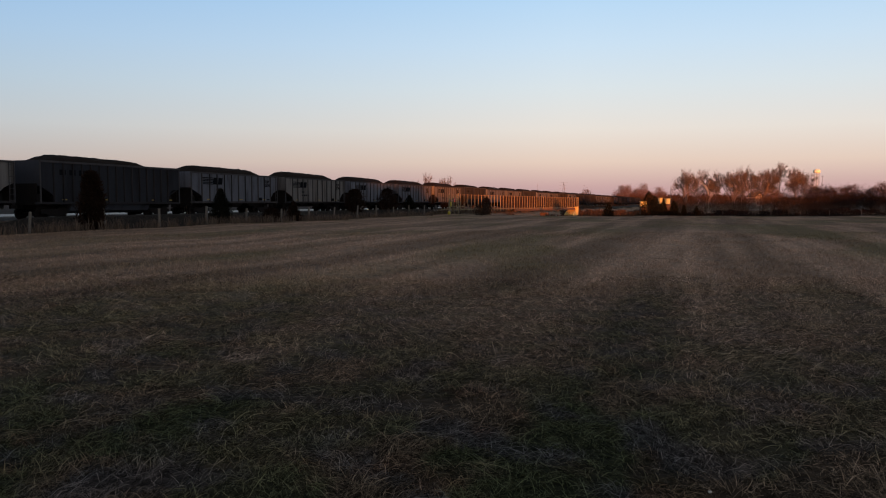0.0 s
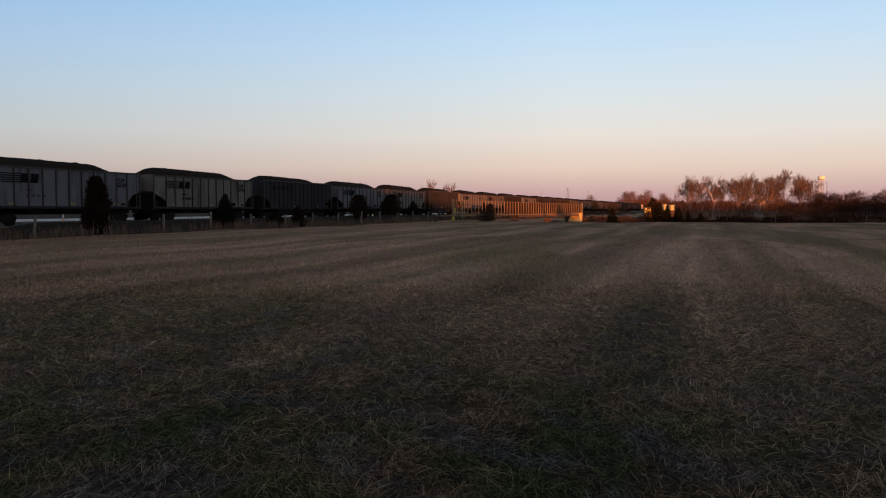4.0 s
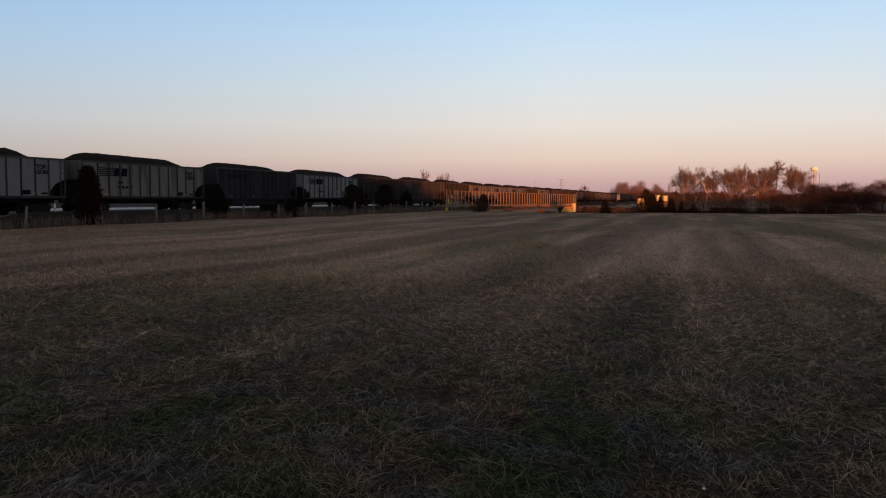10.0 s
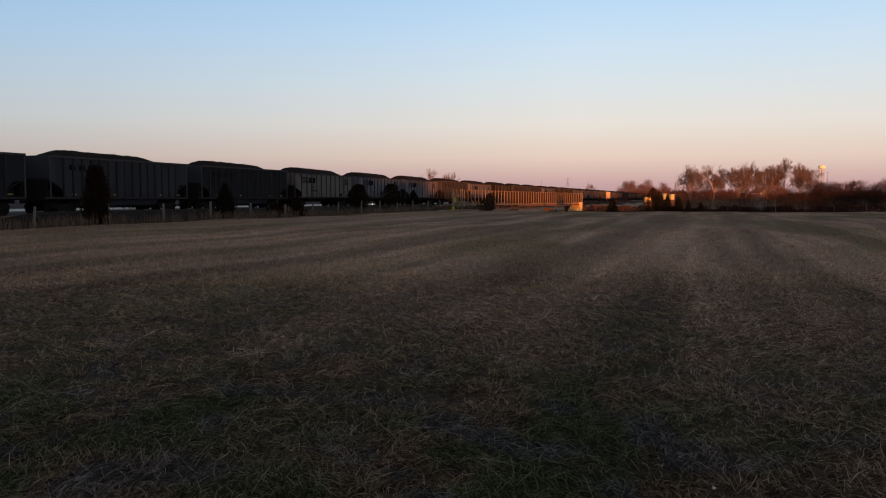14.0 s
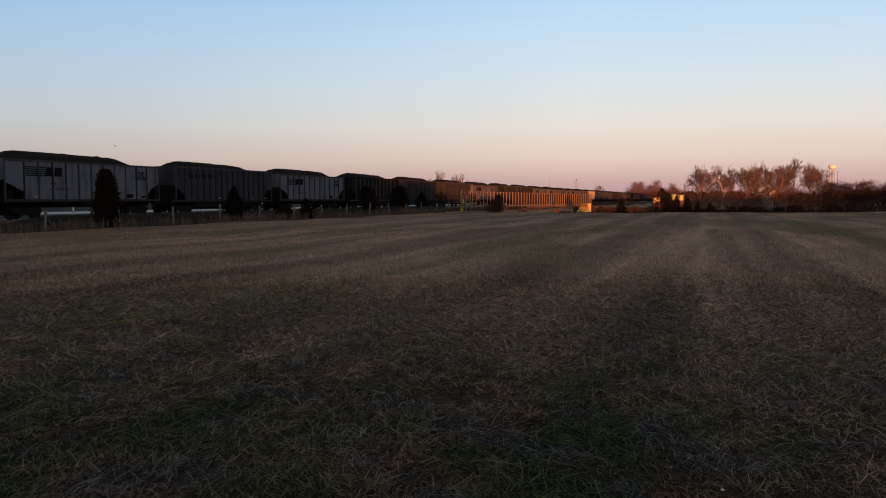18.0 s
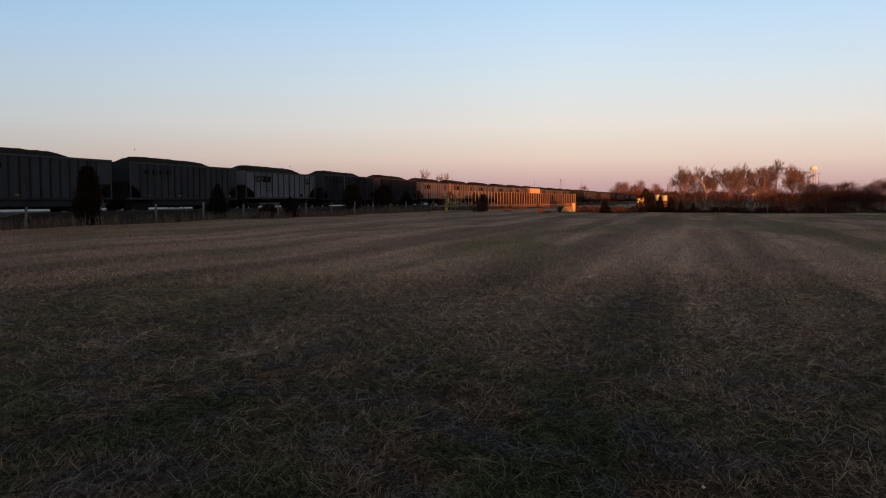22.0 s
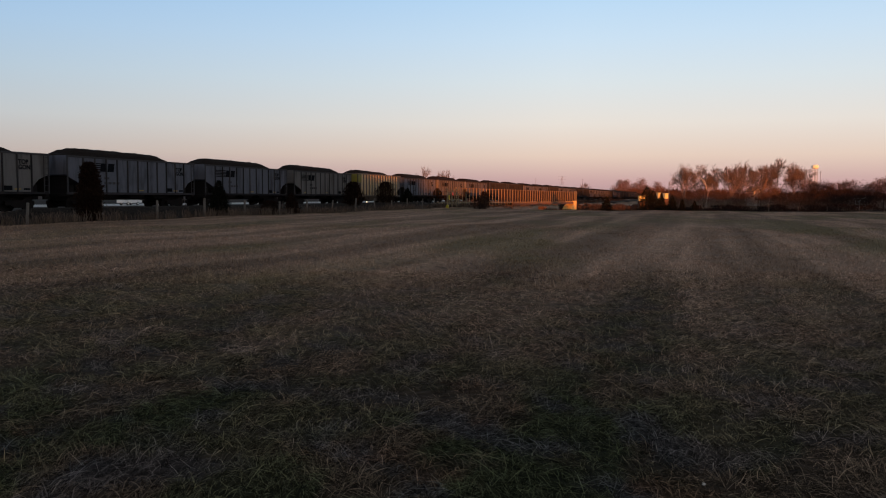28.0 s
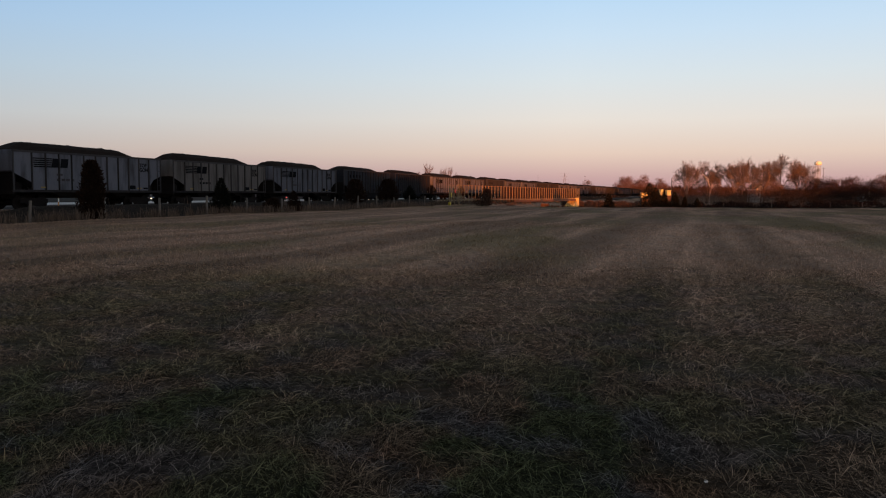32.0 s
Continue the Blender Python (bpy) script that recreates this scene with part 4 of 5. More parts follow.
# ---------------------------------------------------------------- plants
def conifer(name, label, x, y, height, width, column, seed, material, leafs=2600):
    """A cedar: trunk, and a ragged crown of many small sprays."""
    rng = np.random.default_rng(seed)
    tree = thing(name, label, "tree", m=pose(x, y, float(ground_z(x, y)) - 0.05))
    part("trunk", Shape().tube((0, 0, 0), (0.02, 0, height * 0.9), 0.05 * width + 0.02, 0.01, 7), M_DARKBARK, tree)
    n = leafs
    t = rng.uniform(0, 1, n) if column else 1 - rng.uniform(0, 1, n) ** 0.55
    prof = ((1 - t) ** 0.75 * (0.8 + 0.2 * smooth(0, 0.18, t))) if not column else (0.86 + 0.14 * smooth(0, 0.3, t)) * (1 - 0.46 * smooth(0.42, 0.96, t)) * (1 - 0.5 * smooth(0.92, 1.0, t))
    a = rng.uniform(0, 6.283, n)
    lob = 1 + 0.16 * np.sin(a * 3 + t * 9 + seed) + 0.12 * np.sin(a * 5 - t * 21)
    r = width / 2 * prof * lob * rng.uniform(0.02, 1.0, n) ** 0.5 * (1 + 0.10 * rng.normal(size=n))
    c = np.stack([np.cos(a) * r, np.sin(a) * r, 0.08 + t * (height - 0.1)], 1)
    size = rng.uniform(0.04, 0.12, n) * (height / 2.8) ** 0.5
    d = np.stack([np.cos(a) * 0.6, np.sin(a) * 0.6, rng.uniform(0.3, 1.2, n)], 1) + rng.normal(0, 0.35, (n, 3))
    d /= np.linalg.norm(d, axis=1)[:, None]
    e = np.cross(d, rng.normal(0, 1, (n, 3)))
    e /= np.linalg.norm(e, axis=1)[:, None]
    v = np.stack([c - e * size[:, None] * 0.35, c + e * size[:, None] * 0.35, c + d * size[:, None] * 1.7], 1).reshape(-1, 3)
    me = from_arrays("crown", v, np.arange(3 * n), np.full(n, 3), material)
    part("crown", me, None, tree)
    return tree


def bare_tree(name, label, x, y, height, spread, seed, bark=None, depth=6, twig=M_TWIG, z=None):
    """A leafless tree: trunk and limbs, and a haze of fine twigs."""
    rng = random.Random(seed)
    tree = thing(name, label, "tree", m=pose(x, y, (float(ground_z(x, y)) if z is None else z) - 0.1))
    trunk, limbs, twigs = Shape(), [], Shape()

    def grow(p, d, length, r, level):
        q = p + d * length
        if level == 1:
            limbs.append(Shape())
        (trunk if level == 0 else limbs[-1] if level < 3 else twigs).tube(p, q, r, r * 0.68, 7 if level == 0 else 5 if level < 3 else 3, caps=False)
        if level >= depth:
            return
        for k in range(3 if level < 2 else 4):
            a = rng.uniform(0, 6.283)
            tilt = rng.uniform(0.40, 1.15 if level < 3 else 0.9) * spread
            o = d.orthogonal().normalized()
            o = o * math.cos(a) + d.cross(o) * math.sin(a)
            nd = (d + o * tilt + Vector((0, 0, 0.10))).normalized()
            start = p + d * length * rng.uniform(0.5, 1.0)
            grow(start, nd, length * rng.uniform(0.62, 0.85), max(r * 0.60, height * 0.0018), level + 1)

    grow(Vector((0, 0, 0)), Vector((rng.uniform(-0.06, 0.06), rng.uniform(-0.06, 0.06), 1)).normalized(), height * 0.40, height * 0.025, 0)
    pts = np.array(twigs.v)
    kz, kr = height / pts[:, 2].max(), 0.37 * height * spread / np.percentile(np.hypot(pts[:, 0], pts[:, 1]), 93)
    for s in [trunk, twigs] + limbs:
        s.v = [(p[0] * kr, p[1] * kr, p[2] * kz) for p in s.v]
    part("trunk", trunk, bark or M_BARK, tree)
    for s in limbs:
        part("limb", s, bark or M_BARK, tree)
    tagged(part("crown", twigs, twig, tree), kind="stuff")
    return tree


def brush(name, label, boxes, n, size, material, seed):
    """A dense thicket of bare stems and twigs over a strip of ground: (x0, y0, x1, y1, depth, height)."""
    rng = np.random.default_rng(seed)
    vs = []
    for x0, y0, x1, y1, dep, h in boxes:
        t = rng.uniform(0, 1, n)
        k = rng.normal(0, dep / 2, n)
        x, y = x0 + (x1 - x0) * t, y0 + (y1 - y0) * t + k
        top = h * (0.72 + 0.16 * np.sin(t * 17 + seed) + 0.12 * np.sin(t * 41 + 2 * seed) + 0.03 * rng.normal(size=n))
        z0 = ground_z(x, y)
        q = rng.uniform(0, 1, n) ** 0.8
        c = np.stack([x, y, z0 + q * top], 1)
        d = np.stack([rng.normal(0, 0.5, n), rng.normal(0, 0.5, n), rng.uniform(0.2, 1.2, n)], 1)
        d /= np.linalg.norm(d, axis=1)[:, None]
        e = np.cross(d, rng.normal(0, 1, (n, 3)))
        e /= np.linalg.norm(e, axis=1)[:, None]
        s = (size * rng.uniform(0.5, 1.5, n))[:, None]
        vs.append(np.stack([c - e * s * 0.22, c + e * s * 0.22, c + d * s * 1.5], 1).reshape(-1, 3))
    v = np.concatenate(vs)
    me = from_arrays(name, v, np.arange(len(v)), np.full(len(v) // 3, 3), material)
    return tagged(new(name, me), label, "bushes", kind="stuff")


# ---------------------------------------------------------------- building the place
build_ground()
build_grass()
build_railway()
CARS = build_train()


def build_fence():
    """Leaning weathered posts between the field and the railway."""
    rng = random.Random(3)
    fence = thing("field_fence", "weathered grey wooden posts of a field fence in dead grass", "fence")
    for k in range(26):
        s = 28.3 + k * 5.25 + rng.uniform(-0.2, 0.2)
        p = rail(s, 34.1 + rng.uniform(-0.05, 0.05))
        z = float(ground_z(p.x, p.y))
        h = rng.uniform(1.15, 1.4)
        sh = Shape().box(-0.065, 0.065, -0.065, 0.065, -0.3, h, 0.02)
        part("post", sh, M_POST, fence, at=pose(p.x, p.y, z, rng.uniform(-4, 4), rng.uniform(-4, 4), rng.uniform(0, 90)))


build_fence()
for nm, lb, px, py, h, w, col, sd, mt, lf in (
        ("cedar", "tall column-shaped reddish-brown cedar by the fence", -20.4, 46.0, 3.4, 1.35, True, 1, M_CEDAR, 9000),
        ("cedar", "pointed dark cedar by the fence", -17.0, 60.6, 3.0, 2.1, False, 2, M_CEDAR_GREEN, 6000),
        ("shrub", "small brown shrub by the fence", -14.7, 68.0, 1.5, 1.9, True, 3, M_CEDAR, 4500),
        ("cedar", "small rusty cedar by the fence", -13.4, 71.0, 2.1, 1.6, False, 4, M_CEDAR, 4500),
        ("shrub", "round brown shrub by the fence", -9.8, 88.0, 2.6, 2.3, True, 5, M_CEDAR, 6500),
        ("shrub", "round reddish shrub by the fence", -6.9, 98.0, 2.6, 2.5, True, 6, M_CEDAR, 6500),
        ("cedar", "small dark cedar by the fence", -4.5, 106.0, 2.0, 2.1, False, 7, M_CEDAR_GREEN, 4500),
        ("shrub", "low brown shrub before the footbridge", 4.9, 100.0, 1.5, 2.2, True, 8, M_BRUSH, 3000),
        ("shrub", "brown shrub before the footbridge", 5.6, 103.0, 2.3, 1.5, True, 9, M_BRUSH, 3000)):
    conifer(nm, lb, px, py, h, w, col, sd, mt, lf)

def build_edge_fence():
    """A few pale posts standing along the far edge of the field."""
    rng = random.Random(12)
    fence = thing("edge_fence", "thin weathered posts along the field's far edge", "fence")
    for x in (35.5, 42.8, 50.1, 54.6, 59.0, 63.9, 68.5):
        sh = Shape().box(-0.035, 0.035, -0.035, 0.035, -0.2, rng.uniform(1.6, 2.1), 0.01)
        part("post", sh, M_POST, fence, at=pose(x, 121.0, float(ground_z(x, 121.0)), rng.uniform(-3, 3), rng.uniform(-4, 4), rng.uniform(0, 90)))


build_edge_fence()

# cedars beyond the field's edge
for px, py, h, w, sd in ((24.2, 116, 2.7, 2.2, 11), (30.1, 116, 4.3, 3.8, 12), (31.3, 117, 3.7, 3.6, 17), (32.8, 118, 3.3, 2.2, 13), (34.4, 118, 3.1, 2.4, 14), (36.2, 119, 2.6, 1.3, 15), (38.1, 119, 2.4, 1.6, 16)):
    conifer("cedar", "dark cedar at the edge of the field", px, py, h, w, False, sd, M_CEDAR_GREEN, 4200)


def build_footbridge():
    """A long timber-railed bridge beside the railway."""
    a, b = Vector((0.6, 105.0, 0.75)), Vector((27.5, 163.0, 0.60))
    d = b - a
    L = d.length
    turn = math.degrees(math.atan2(d.y, d.x))
    br = thing("footbridge", "sunlit tan timber-railed bridge on a long girder", "bridge", m=pose(a.x, a.y, a.z, 0, -math.degrees(math.asin(d.z / L)), turn))
    part("deck", Shape().box(-0.2, L + 0.2, 0.0, 1.3, -0.12, 0.0), M_TIMBER, br)
    part("girder", Shape().box(26, L - 1.5, -0.12, 0.06, -0.40, -0.1).box(26, L - 1.5, -0.2, 0.14, -0.43, -0.39).box(26, L - 1.5, -0.2, 0.14, -0.14, -0.09), M_GIRDER, br)
    part("girder", Shape().box(26, L - 1.5, 1.1, 1.25, -0.45, -0.1), M_GIRDER, br)
    post_ = Shape().box(-0.04, 0.04, -0.045, 0.045, -0.35, 2.03, 0.012).mesh("post", M_TIMBER)
    n = 50
    for k in range(n):
        x = 0.4 + (L - 0.8) * k / (n - 1)
        part("post", post_, None, br, at=pose(x, 0.0, 0))
    for z, t in ((1.95, 0.035), (0.12, 0.06)):
        part("rail", Shape().box(0 if z < 1.5 else 5, L, 0.06, 0.11, z - t, z + t), M_GIRDER, br)
    for k in range(15, n - 1):
        x = 0.4 + (L - 0.8) * k / (n - 1)
        w = (L - 0.8) / (n - 1)
        part("mesh_panel", Shape().box(x + 0.08, x + w - 0.08, 0.05, 0.065, 0.12, 1.9), M_MESH, br)
    for x in (26, 44):
        part("pier", Shape().box(x - 0.3, x + 0.3, -0.1, 1.3, -3.0, -0.85), M_GIRDER, br)
    for x in (L - 0.4, L + 0.5, L + 1.3):
        part("end_post", Shape().box(x - 0.05, x + 0.05, -0.06, 0.04, -1.6, 2.15, 0.015), M_TIMBER, br)
    part("abutment", Shape().prism([(L - 4.2, -1.6), (L - 3.0, -1.0), (L - 1.6, -0.5), (L - 1.2, 0.15), (L + 0.2, 0.2), (L + 0.2, -1.6)], -0.3, 1.5), M_SUNTIMBER, br)
    # gate frame at the near end
    for x in (-0.1, 0.35, 1.4, 2.9):
        part("gate_post", Shape().box(x - 0.06, x + 0.06, -0.35, -0.22, -1.0, 2.1 if x < 0 or x > 2 else 1.5, 0.015), M_TIMBER, br)
    part("gate_bar", Shape().box(0.3, 4.6, -0.32, -0.25, 0.3, 0.42).box(0.3, 1.4, -0.32, -0.25, 1.1, 1.22), M_TIMBER, br)
    part("marker_board", Shape().box(1.2, 1.6, -0.4, -0.37, 0.95, 1.35), M_RED, br, "red marker board")
    part("notice_board", Shape().box(0.1, 0.45, -0.4, -0.37, 0.35, 0.95), M_YELLOW, br, "yellow notice board")
    part("bollard", Shape().box(-1.3, -1.0, -0.9, -0.6, -1.1, -0.3, 0.04), M_YELLOW, br, "yellow bollard")


build_footbridge()


def build_road():
    m = Matrix.Translation(rail(0, 0, 0)) @ pose(0, 0, 0, 0, 0, RAIL_TURN)
    zz = -0.58
    tagged(part("highway", Shape().box(-500, 1500, 104, 124, zz - 0.4, zz + 0.02), M_ASPHALT, at=m), "pale two-way highway beyond the railway", "road", kind="structure")
    tagged(part("highway_shoulder", Shape().box(-500, 1500, 96, 103.9, zz - 0.4, zz - 0.02), M_BALLAST, at=m), "grey gravel shoulder of the highway", "road shoulder", kind="structure")
    lines = Shape()
    for i in range(-20, 90):
        lines.box(i * 12.0, i * 12.0 + 3, 113.9, 114.05, zz + 0.02, zz + 0.024)
    for u in (105, 123):
        lines.box(-300, 1200, u, u + 0.15, zz + 0.02, zz + 0.024)
    tagged(part("road_markings", lines, M_WHITE, at=m), "white road markings", "road marking", kind="structure")
    mk = thing("delineator", "orange and white flexible road delineator", "road post", m=pose(-34.5, 71.0, float(ground_z(-34.5, 71))))
    part("stake", Shape().tube((0, 0, 0), (0, 0, 1.35), 0.05, n=8), M_ORANGE, mk)
    part("band", Shape().tube((0, 0, 0.9), (0, 0, 1.2), 0.054, n=8), M_WHITE, mk)


build_road()


def vehicle(kind, paint, words):
    """A road vehicle heading along +x: shell, glass, lights and wheels."""
    v = thing("car" if kind != "pickup" else "pickup_truck", words, "car" if kind != "pickup" else "truck", "highway traffic")
    if kind == "pickup":
        prof = [(-2.6, 0.45), (2.6, 0.45), (2.65, 0.95), (1.35, 1.08), (0.75, 1.75), (-0.75, 1.78), (-0.85, 1.08), (-2.6, 1.08)]
        win = [(1.05, 1.12), (0.65, 1.66), (-0.62, 1.68), (-0.68, 1.12)]
    elif kind == "suv":
        prof = [(-2.3, 0.4), (2.3, 0.4), (2.35, 0.95), (1.2, 1.08), (0.55, 1.66), (-1.9, 1.70), (-2.28, 1.05)]
        win = [(0.95, 1.1), (0.45, 1.56), (-1.75, 1.6), (-2.0, 1.1)]
    else:
        prof = [(-2.35, 0.38), (2.3, 0.38), (2.35, 0.72), (1.15, 0.92), (0.35, 1.42), (-1.0, 1.44), (-1.75, 1.02), (-2.35, 0.95)]
        win = [(0.95, 0.95), (0.3, 1.34), (-0.95, 1.36), (-1.5, 1.0)]
    part("shell", Shape().prism(prof, -0.9, 0.9), paint, v)
    for y in (-0.905, 0.897):
        part("side_window", Shape().prism(win, y, y + 0.008), M_GLASS, v)
    for x in (-1.45, 1.45):
        for y in (-0.82, 0.82):
            w = part("wheel", Shape().tube((x, y - 0.1, 0.33), (x, y + 0.1, 0.33), 0.33, n=16), M_TYRE, v)
            part("rim", Shape().tube((x, y - 0.105, 0.33), (x, y + 0.105, 0.33), 0.2, n=12), M_SILVER, w)
    for y in (-0.65, 0.65):
        part("headlight", Shape().box(2.28, 2.40, y - 0.2, y + 0.2, 0.62, 0.82), M_HEAD, v)
        part("tail_light", Shape().box(-2.42, -2.26, y - 0.16, y + 0.16, 0.75, 0.95), M_TAIL, v)
    return v


TRAFFIC = []


def traffic(kind, paint, words, u, t0, speed):
    """A vehicle on the highway: metres across, the time at which it passes the 131 m mark, speed along it."""
    v = vehicle(kind, paint, words)
    s0 = 131.0 - speed * t0
    TRAFFIC.append((v, u, s0, s0 + speed * 32.0, 1 if speed > 0 else -1))


for kind, paint, words, t0 in (
        ("sedan", M_CARSILVER, "silver sedan driving along the highway", 1.6), ("suv", M_CARDARK, "dark wagon with red tail lights on the highway", 4.2),
        ("sedan", M_CARSILVER, "silver sedan driving along the highway", 5.35), ("suv", M_CARWHITE, "white wagon driving along the highway", 8.1),
        ("sedan", M_CARDARK, "dark sedan with red tail lights on the highway", 12.0), ("suv", M_CARSILVER, "silver wagon driving along the highway", 14.0),
        ("sedan", M_CARWHITE, "white sedan driving along the highway", 16.2), ("sedan", M_CARDARK, "dark sedan with red tail lights on the highway", 21.3),
        ("pickup", M_CARWHITE, "white pickup truck driving along the highway", 27.95), ("sedan", M_CARDARK, "dark sedan with red tail lights on the highway", 29.3),
        ("suv", M_CARSILVER, "silver wagon driving along the highway", 32.2)):
    traffic(kind, paint, words, 109.0, t0, 24.0)
for kind, paint, words, t0 in (
        ("sedan", M_CARDARK, "dark sedan with lit headlights on the highway", 0.4), ("suv", M_CARSILVER, "silver wagon with lit headlights on the highway", 7.1),
        ("sedan", M_CARSILVER, "silver sedan with lit headlights on the highway", 10.9), ("pickup", M_CARDARK, "dark pickup truck with lit headlights on the highway", 19.5),
        ("sedan", M_CARSILVER, "silver sedan with lit headlights on the highway", 28.85), ("suv", M_CARDARK, "dark wagon with lit headlights on the highway", 32.8)):
    traffic(kind, paint, words, 118.0, t0, -27.0)

# ---------------------------------------------------------------- beyond the field
for px, py, h, sp, sd, bark in ((92.4, 300, 15.6, 0.95, 21, None), (100.5, 300, 15.7, 1.1, 22, M_PALEBARK), (108.4, 297, 15.4, 0.95, 23, None), (115.5, 300, 16.7, 1.05, 24, None),
                                (122, 302, 16.2, 1.05, 25, None), (129.7, 305, 18.0, 1.05, 26, None), (137.5, 305, 15.8, 0.95, 27, None), (133.5, 300, 14.5, 0.9, 28, None), (112, 310, 15.0, 1.0, 29, None),
                                (96.5, 315, 14.2, 1.0, 51, None), (104.8, 316, 14.6, 1.0, 52, None), (119, 316, 15.6, 1.0, 53, None), (126, 315, 15.4, 1.0, 54, None)):
    bare_tree("deciduous_tree", "bare sunlit deciduous tree among brown scrub", px, py, h * 1.09, sp, sd, bark, z=-2.0)
# dark bark and twigs carry this wood's shade in their colour
for px, py, h, sp, sd in ((143, 308, 11.6, 1.1, 61), (150, 304, 11.0, 1.2, 62), (157, 307, 11.8, 1.1, 63), (164, 303, 11.2, 1.2, 64), (171, 306, 12.2, 1.2, 65),
                          (178, 304, 11.4, 1.2, 66), (185, 308, 12.4, 1.2, 67), (192, 305, 12.0, 1.1, 68)):
    bare_tree("deciduous_tree", "bare brown tree in the dusky wood", px, py, h, sp, sd, M_DARKBARK, z=-2.0, twig=M_SHADETWIG)
for px, py, h, sp, sd in ((-6.4, 250, 13.0, 0.75, 31), (-4.1, 252, 11.2, 0.65, 32), (-1.0, 255, 11.8, 0.7, 33), (1.7, 258, 12.2, 0.65, 30)):
    bare_tree("deciduous_tree", "bare tree beyond the railway", px, py, h, sp, sd, z=-1.5, depth=5)
for px, py, h, sd in ((104, 600, 13.5, 34), (108, 600, 15.5, 35)):
    bare_tree("deciduous_tree", "distant bare tree beyond the railway", px, py, h, 1.1, sd, z=-2, depth=5)
brush("scrub_wood", "rusty brown scrub below the bare trees", [(84, 292, 145, 296, 6, 8.0), (88, 322, 150, 322, 8, 11.2)], 80000, 0.15, M_LITSCRUB, 41)
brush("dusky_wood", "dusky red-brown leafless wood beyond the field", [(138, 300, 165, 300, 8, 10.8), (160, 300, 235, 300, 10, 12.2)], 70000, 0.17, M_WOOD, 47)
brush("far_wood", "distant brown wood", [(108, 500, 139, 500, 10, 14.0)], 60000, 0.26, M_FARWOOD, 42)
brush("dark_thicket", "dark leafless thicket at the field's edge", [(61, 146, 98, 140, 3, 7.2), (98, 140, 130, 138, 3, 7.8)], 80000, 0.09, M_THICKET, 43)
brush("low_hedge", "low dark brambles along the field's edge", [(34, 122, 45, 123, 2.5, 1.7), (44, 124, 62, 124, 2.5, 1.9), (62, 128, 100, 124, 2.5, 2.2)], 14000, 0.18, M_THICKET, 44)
brush("bank_scrub", "dry orange-brown scrub on the railway bank", [(25, 165, 35, 180, 4, 1.6), (35, 180, 54, 206, 5, 1.7), (16, 122, 40, 130, 3, 0.9), (2.9, 125.2, 95.8, 410.5, 3, 1.1)], 9000, 0.25, M_BANK, 45)
brush("distant_woods", "low distant woods along the horizon", [(-600, 1500, 200, 1500, 30, 12), (150, 1300, 900, 1300, 30, 14)], 6000, 5.0, M_WOOD, 46)


def build_water_tower(x, y):
    t = thing("water_tower", "pale water tower on tall legs far beyond the trees", "water tower", m=pose(x, y, -2))
    part("tank", Shape().lathe([(0.3, 33.2), (2.7, 33.4), (3.3, 34.0), (3.4, 34.6), (3.35, 36.2), (2.6, 36.8), (1.2, 37.2), (0.2, 37.3)], 24), M_TOWER, t, round_=True)
    part("riser", Shape().tube((0, 0, 0), (0, 0, 33.5), 0.22, n=10), M_TOWERLEG, t)
    for k in range(6):
        a = k * math.pi / 3 + 0.3
        part("leg", Shape().tube((3.0 * math.cos(a), 3.0 * math.sin(a), 0), (2.5 * math.cos(a), 2.5 * math.sin(a), 34.3), 0.14, n=6), M_TOWERLEG, t)
    ring = Shape()
    for k in range(24):
        a, b = k * math.pi / 12, (k + 1) * math.pi / 12
        ring.tube((3.1 * math.cos(a), 3.1 * math.sin(a), 34.6), (3.1 * math.cos(b), 3.1 * math.sin(b), 34.6), 0.08, n=4, caps=False)
    part("balcony_rail", ring, M_TOWER, t)


build_water_tower(376.5, 800)


def build_pylon(x, y, h, w=5.0):
    t = thing("transmission_tower", "grey lattice transmission tower on the horizon", "pylon", m=pose(x, y, -2))
    for sx in (-1, 1):
        for sy in (-1, 1):
            part("leg", Shape().tube((sx * w / 2, sy * w / 2, 0), (sx * 0.4, sy * 0.4, h), 0.09, 0.06, 4), M_POST, t)
    for k in range(6):
        z0, z1 = h * k / 6, h * (k + 1) / 6
        r0, r1 = w / 2 * (1 - k / 6) + 0.4 * k / 6, w / 2 * (1 - (k + 1) / 6) + 0.4 * (k + 1) / 6
        for s in (-1, 1):
            for d in (-1, 1):
                part("brace", Shape().tube((-s * r0, d * r0, z0), (s * r1, d * r1, z1), 0.04, n=3), M_POST, t)
    for z in (0.72, 0.85, 0.97):
        part("cross_arm", Shape().tube((-4.5, 0, h * z), (4.5, 0, h * z), 0.07, n=4), M_POST, t)


build_pylon(137, 900, 27)


def build_pole(x, y, h, z, arms=True):
    t = thing("utility_pole", "plain wooden utility pole beyond the field", "utility pole", m=pose(x, y, z))
    part("shaft", Shape().tube((0, 0, 0), (0, 0, h), 0.16, 0.1, 8), M_POST, t)
    if arms:
        part("cross_arm", Shape().box(-1.1, 1.1, -0.06, 0.06, h - 0.7, h - 0.55), M_POST, t)


build_pole(65.5, 228, 8.0, -1.8, False)
build_pole(107.0, 900, 25, -2, False)
build_pole(178.0, 1000, 26, -2)
build_pole(258.0, 540, 22, -2)


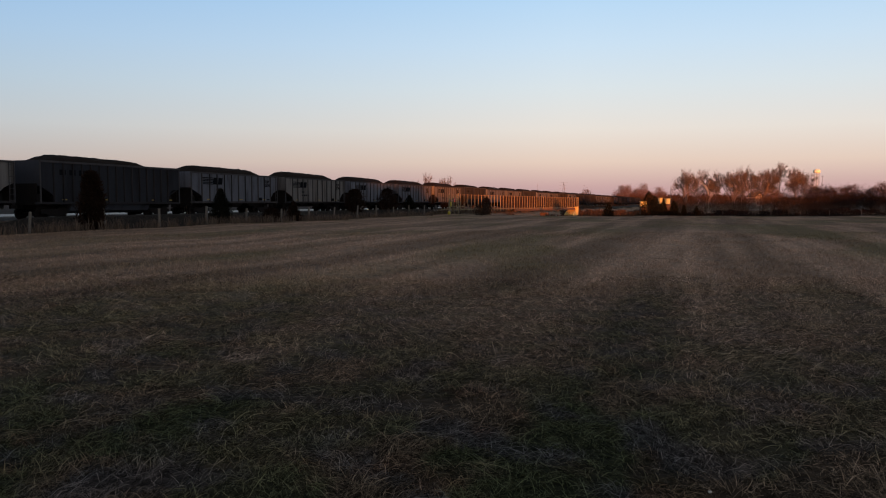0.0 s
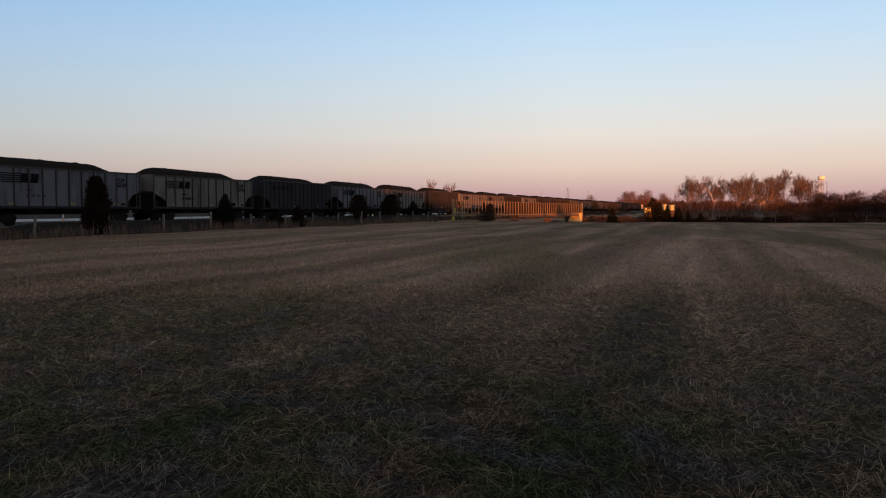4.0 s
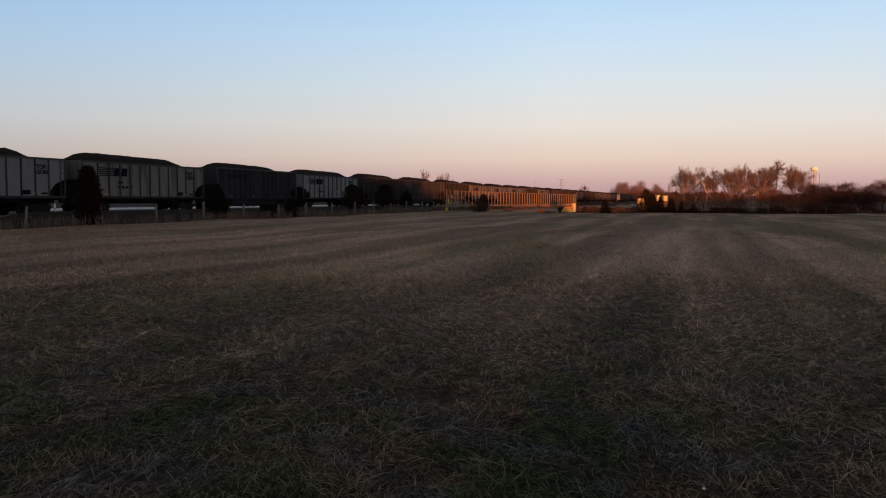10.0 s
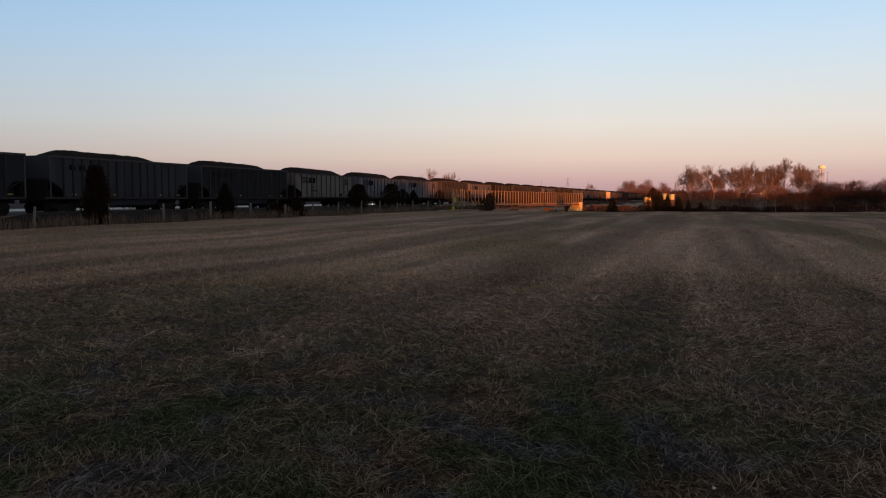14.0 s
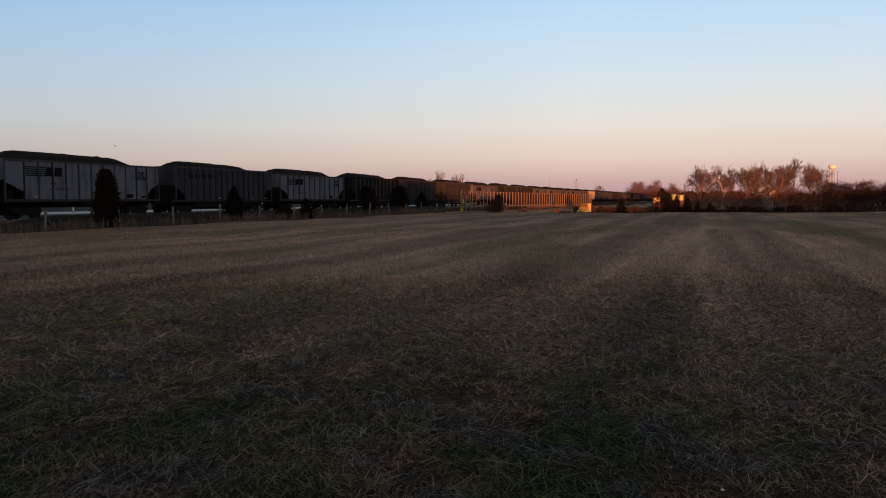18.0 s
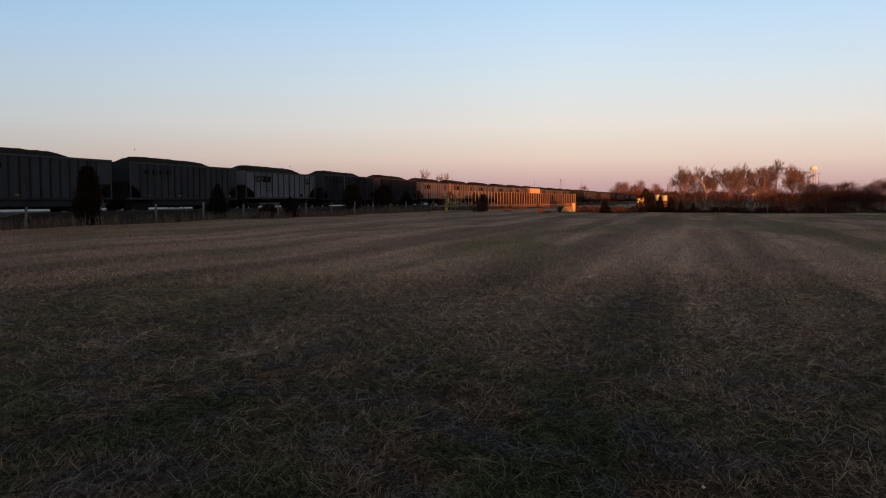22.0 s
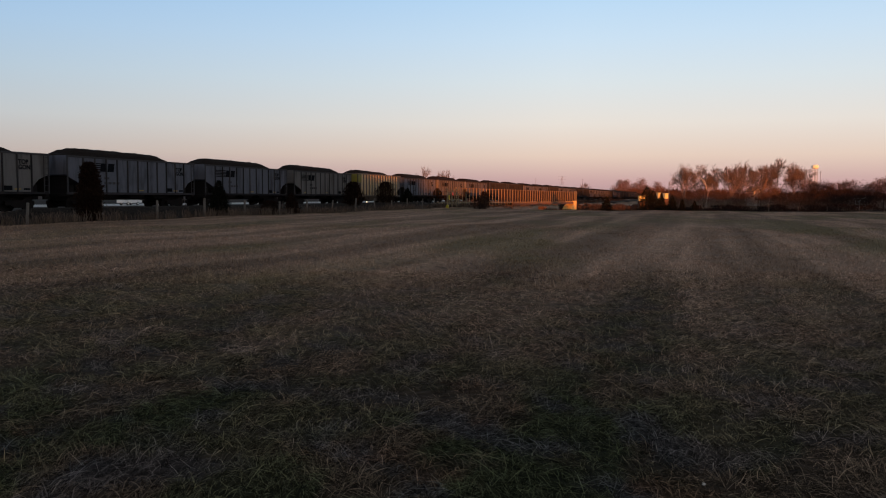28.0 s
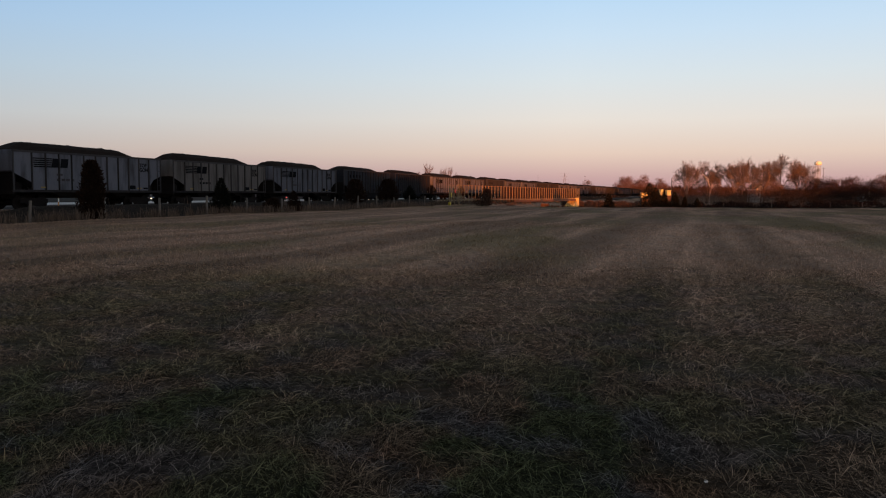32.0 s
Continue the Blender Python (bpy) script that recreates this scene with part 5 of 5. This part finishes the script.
def build_shed(x, y, z, w, h, turn=0, name="equipment_shed"):
    t = thing(name, "small pale equipment shed glowing in low sun", "shed", "trackside sheds", m=pose(x, y, z, 0, 0, turn))
    part("wall", Shape().box(-w / 2, w / 2, -0.8, 0.8, 0, h, 0.03), M_SHED, t)
    part("roof", Shape().prism([(-1.0, h), (1.0, h), (0.9, h + 0.12), (-0.9, h + 0.12)], -w / 2 - 0.1, w / 2 + 0.1, "x"), M_SHED, t)
    part("door", Shape().box(-0.35, 0.35, -0.83, -0.79, 0.1, h * 0.85), M_SHED, t)
    part("base", Shape().box(-w / 2 - 0.1, w / 2 + 0.1, -0.9, 0.9, -2.4, 0), M_GIRDER, t)


build_shed(47.6, 190, 0.7, 0.36, 1.1)
build_shed(48.5, 190, 0.7, 0.36, 1.1)
build_shed(52.1, 190, 1.3, 0.5, 1.3)
build_shed(53.8, 190, 1.3, 0.85, 1.15)
build_pole(51.3, 189, 3.9, -1.0, False)


def build_house(x, y, z, w, h, turn, words):
    t = thing("house", words, "house", m=pose(x, y, z, 0, 0, turn))
    g = [(-w / 2, 0), (w / 2, 0), (w / 2, h), (0, h + w * 0.45), (-w / 2, h)]
    part("wall", Shape().prism(g, -3, 3), M_WHITE, t)
    for s in (-1, 1):
        part("roof", Shape().prism([(0, h + w * 0.45 + 0.25), (s * (w / 2 + 0.4), h - 0.12), (s * (w / 2 + 0.4), h + 0.08), (0, h + w * 0.45 + 0.45)], -3.3, 3.3), M_ROOF, t)
    for x_ in (-w * 0.22, w * 0.22):
        win = part("window", Shape().box(x_ - 0.5, x_ + 0.5, -3.05, -2.98, h * 0.4, h * 0.4 + 1.4), M_WHITE, t)
        part("pane", Shape().box(x_ - 0.42, x_ + 0.42, -3.07, -3.05, h * 0.4 + 0.08, h * 0.4 + 1.32), M_GLASS, win)


build_house(126.0, 320, -1.5, 3.4, 5.4, 12, "white gabled house half hidden by bare trees")
build_house(168.5, 318, -2.0, 2.6, 4.6, -8, "pale house half hidden behind the thicket")

# a white pebble in the near grass, a lit lamp on a short post past the railway
pebble = Shape().lathe([(0.004, 0), (0.010, 0.004), (0.012, 0.008), (0.009, 0.013), (0.003, 0.016)], 10, (1.446, 4.2, 0.03))
tagged(part("pebble", pebble, M_WHITE, round_=True), "small white pebble lying in the matted grass", "stone")
lamp_post = thing("trackside_lamp", "lit warm lamp on a short post past the railway", "lamp", m=pose(-23.5, 250, -1.75))
part("post", Shape().tube((0, 0, 0), (0, 0, 1.2), 0.05, n=8), M_POST, lamp_post)
part("lens", Shape().lathe([(0.05, 1.2), (0.16, 1.26), (0.18, 1.38), (0.12, 1.5), (0.03, 1.54)], 12), M_HEAD, lamp_post, round_=True)

def build_bird():
    """A small dark bird, wings half raised, heading along +x."""
    bird = thing("bird", "small dark bird flying over the train", "bird", "flying birds")
    part("body", Shape().lathe([(0.005, -0.12), (0.03, -0.06), (0.038, 0.0), (0.025, 0.07), (0.004, 0.11)], 8).mesh("body", M_UNDER), None, bird, at=pose(0, 0, 0, 0, 90, 0))
    for s in (-1, 1):
        part("wing", Shape().prism([(-0.05, 0), (0.05, 0), (0.02, s * 0.2), (-0.04, s * 0.24)], 0, 0.012, "z"), M_UNDER, bird, at=pose(0, 0, 0, s * 25, 0, 0))
    part("tail", Shape().prism([(-0.18, -0.03), (-0.09, -0.012), (-0.09, 0.012), (-0.18, 0.03)], 0, 0.008, "z"), M_UNDER, bird)
    return bird


BIRDS = [(build_bird(), ((0.0, -190, 130, 11.0), (16.0, -66, 120, 10.4), (18.0, -51.6, 120, 9.9), (21.0, -29.6, 120, 8.2), (23.5, -18, 170, 5.0), (32.0, 40, 520, 3.0))),
         (build_bird(), ((0.0, 120, 400, 3.0), (16.0, -10, 190, 6.0), (21.0, -38.0, 120, 8.2), (22.0, -46.0, 120, 8.9), (25.0, -92, 118, 11.0), (32.0, -190, 115, 14.0)))]

# unseen stand-in for woods behind the camera, stepped in height to shape the shade on the field and train
def build_shade_strips():
    rng = random.Random(8)
    strips = Shape()
    for x0, x1, h in ((-200, 54, 9.5), (54, 60, 7.2), (60, 66, 6.3), (66, 74, 5.7), (74, 97, 4.9), (97, 134, 5.5), (134, 250, 11.6), (250, 420, 13.2)):
        x = x0
        while x < x1:
            w = min(rng.uniform(2.5, 5), x1 - x)
            hh = h * rng.uniform(0.93, 1.05)
            strips.box(x, x + w, -100 - rng.uniform(0, 4), -94, -0.5, hh, 0.5)
            x += w
    tagged(part("shade_strips_behind", strips, M_THICKET), "unseen shade-casting strips standing in for a wood behind the viewer", "woods", kind="stuff")


build_shade_strips()
# twigs added over the unseen strips that cast the shade
brush("shade_strip_twigs", "unseen dark twigs over the shade-casting strips behind the viewer",
      [(x, -97, min(x + 40, 420), -97, 13, h) for x, h in [(-200 + 40 * i, 9.6) for i in range(6)] + [(14, 9.2), (66, 5.2)] + [(97, 5.8), (134, 11.6), (174, 11.6), (210, 11.6)]
       + [(250 + 40 * i, 13.0) for i in range(5)]], 3500, 1.0, M_THICKET, 48)


# ---------------------------------------------------------------- what moves
def motions():
    for car, s in CARS:
        walk(car, [(t, Matrix.Translation(track_at(s - SPEED * t, U_TRACK, Z_RAIL)) @ pose(0, 0, 0, 0, 0, TRACK_TURN)) for t in (0.0, 32.0)])
    for v, u, a, b, way in TRAFFIC:
        walk(v, [(t, Matrix.Translation(rail(a + (b - a) * t / 32.0, u, -0.56)) @ pose(0, 0, 0, 0, 0, RAIL_TURN + (180 if way < 0 else 0))) for t in (0.0, 32.0)])

    for bird, way in BIRDS:
        rows = []
        for k, (t, x, y, z) in enumerate(way):
            a, b = way[max(k - 1, 0)], way[min(k + 1, len(way) - 1)]
            rows.append((t, pose(x, y, z, 0, 0, math.degrees(math.atan2(b[2] - a[2], b[1] - a[1])))))
        walk(bird, rows)


motions()
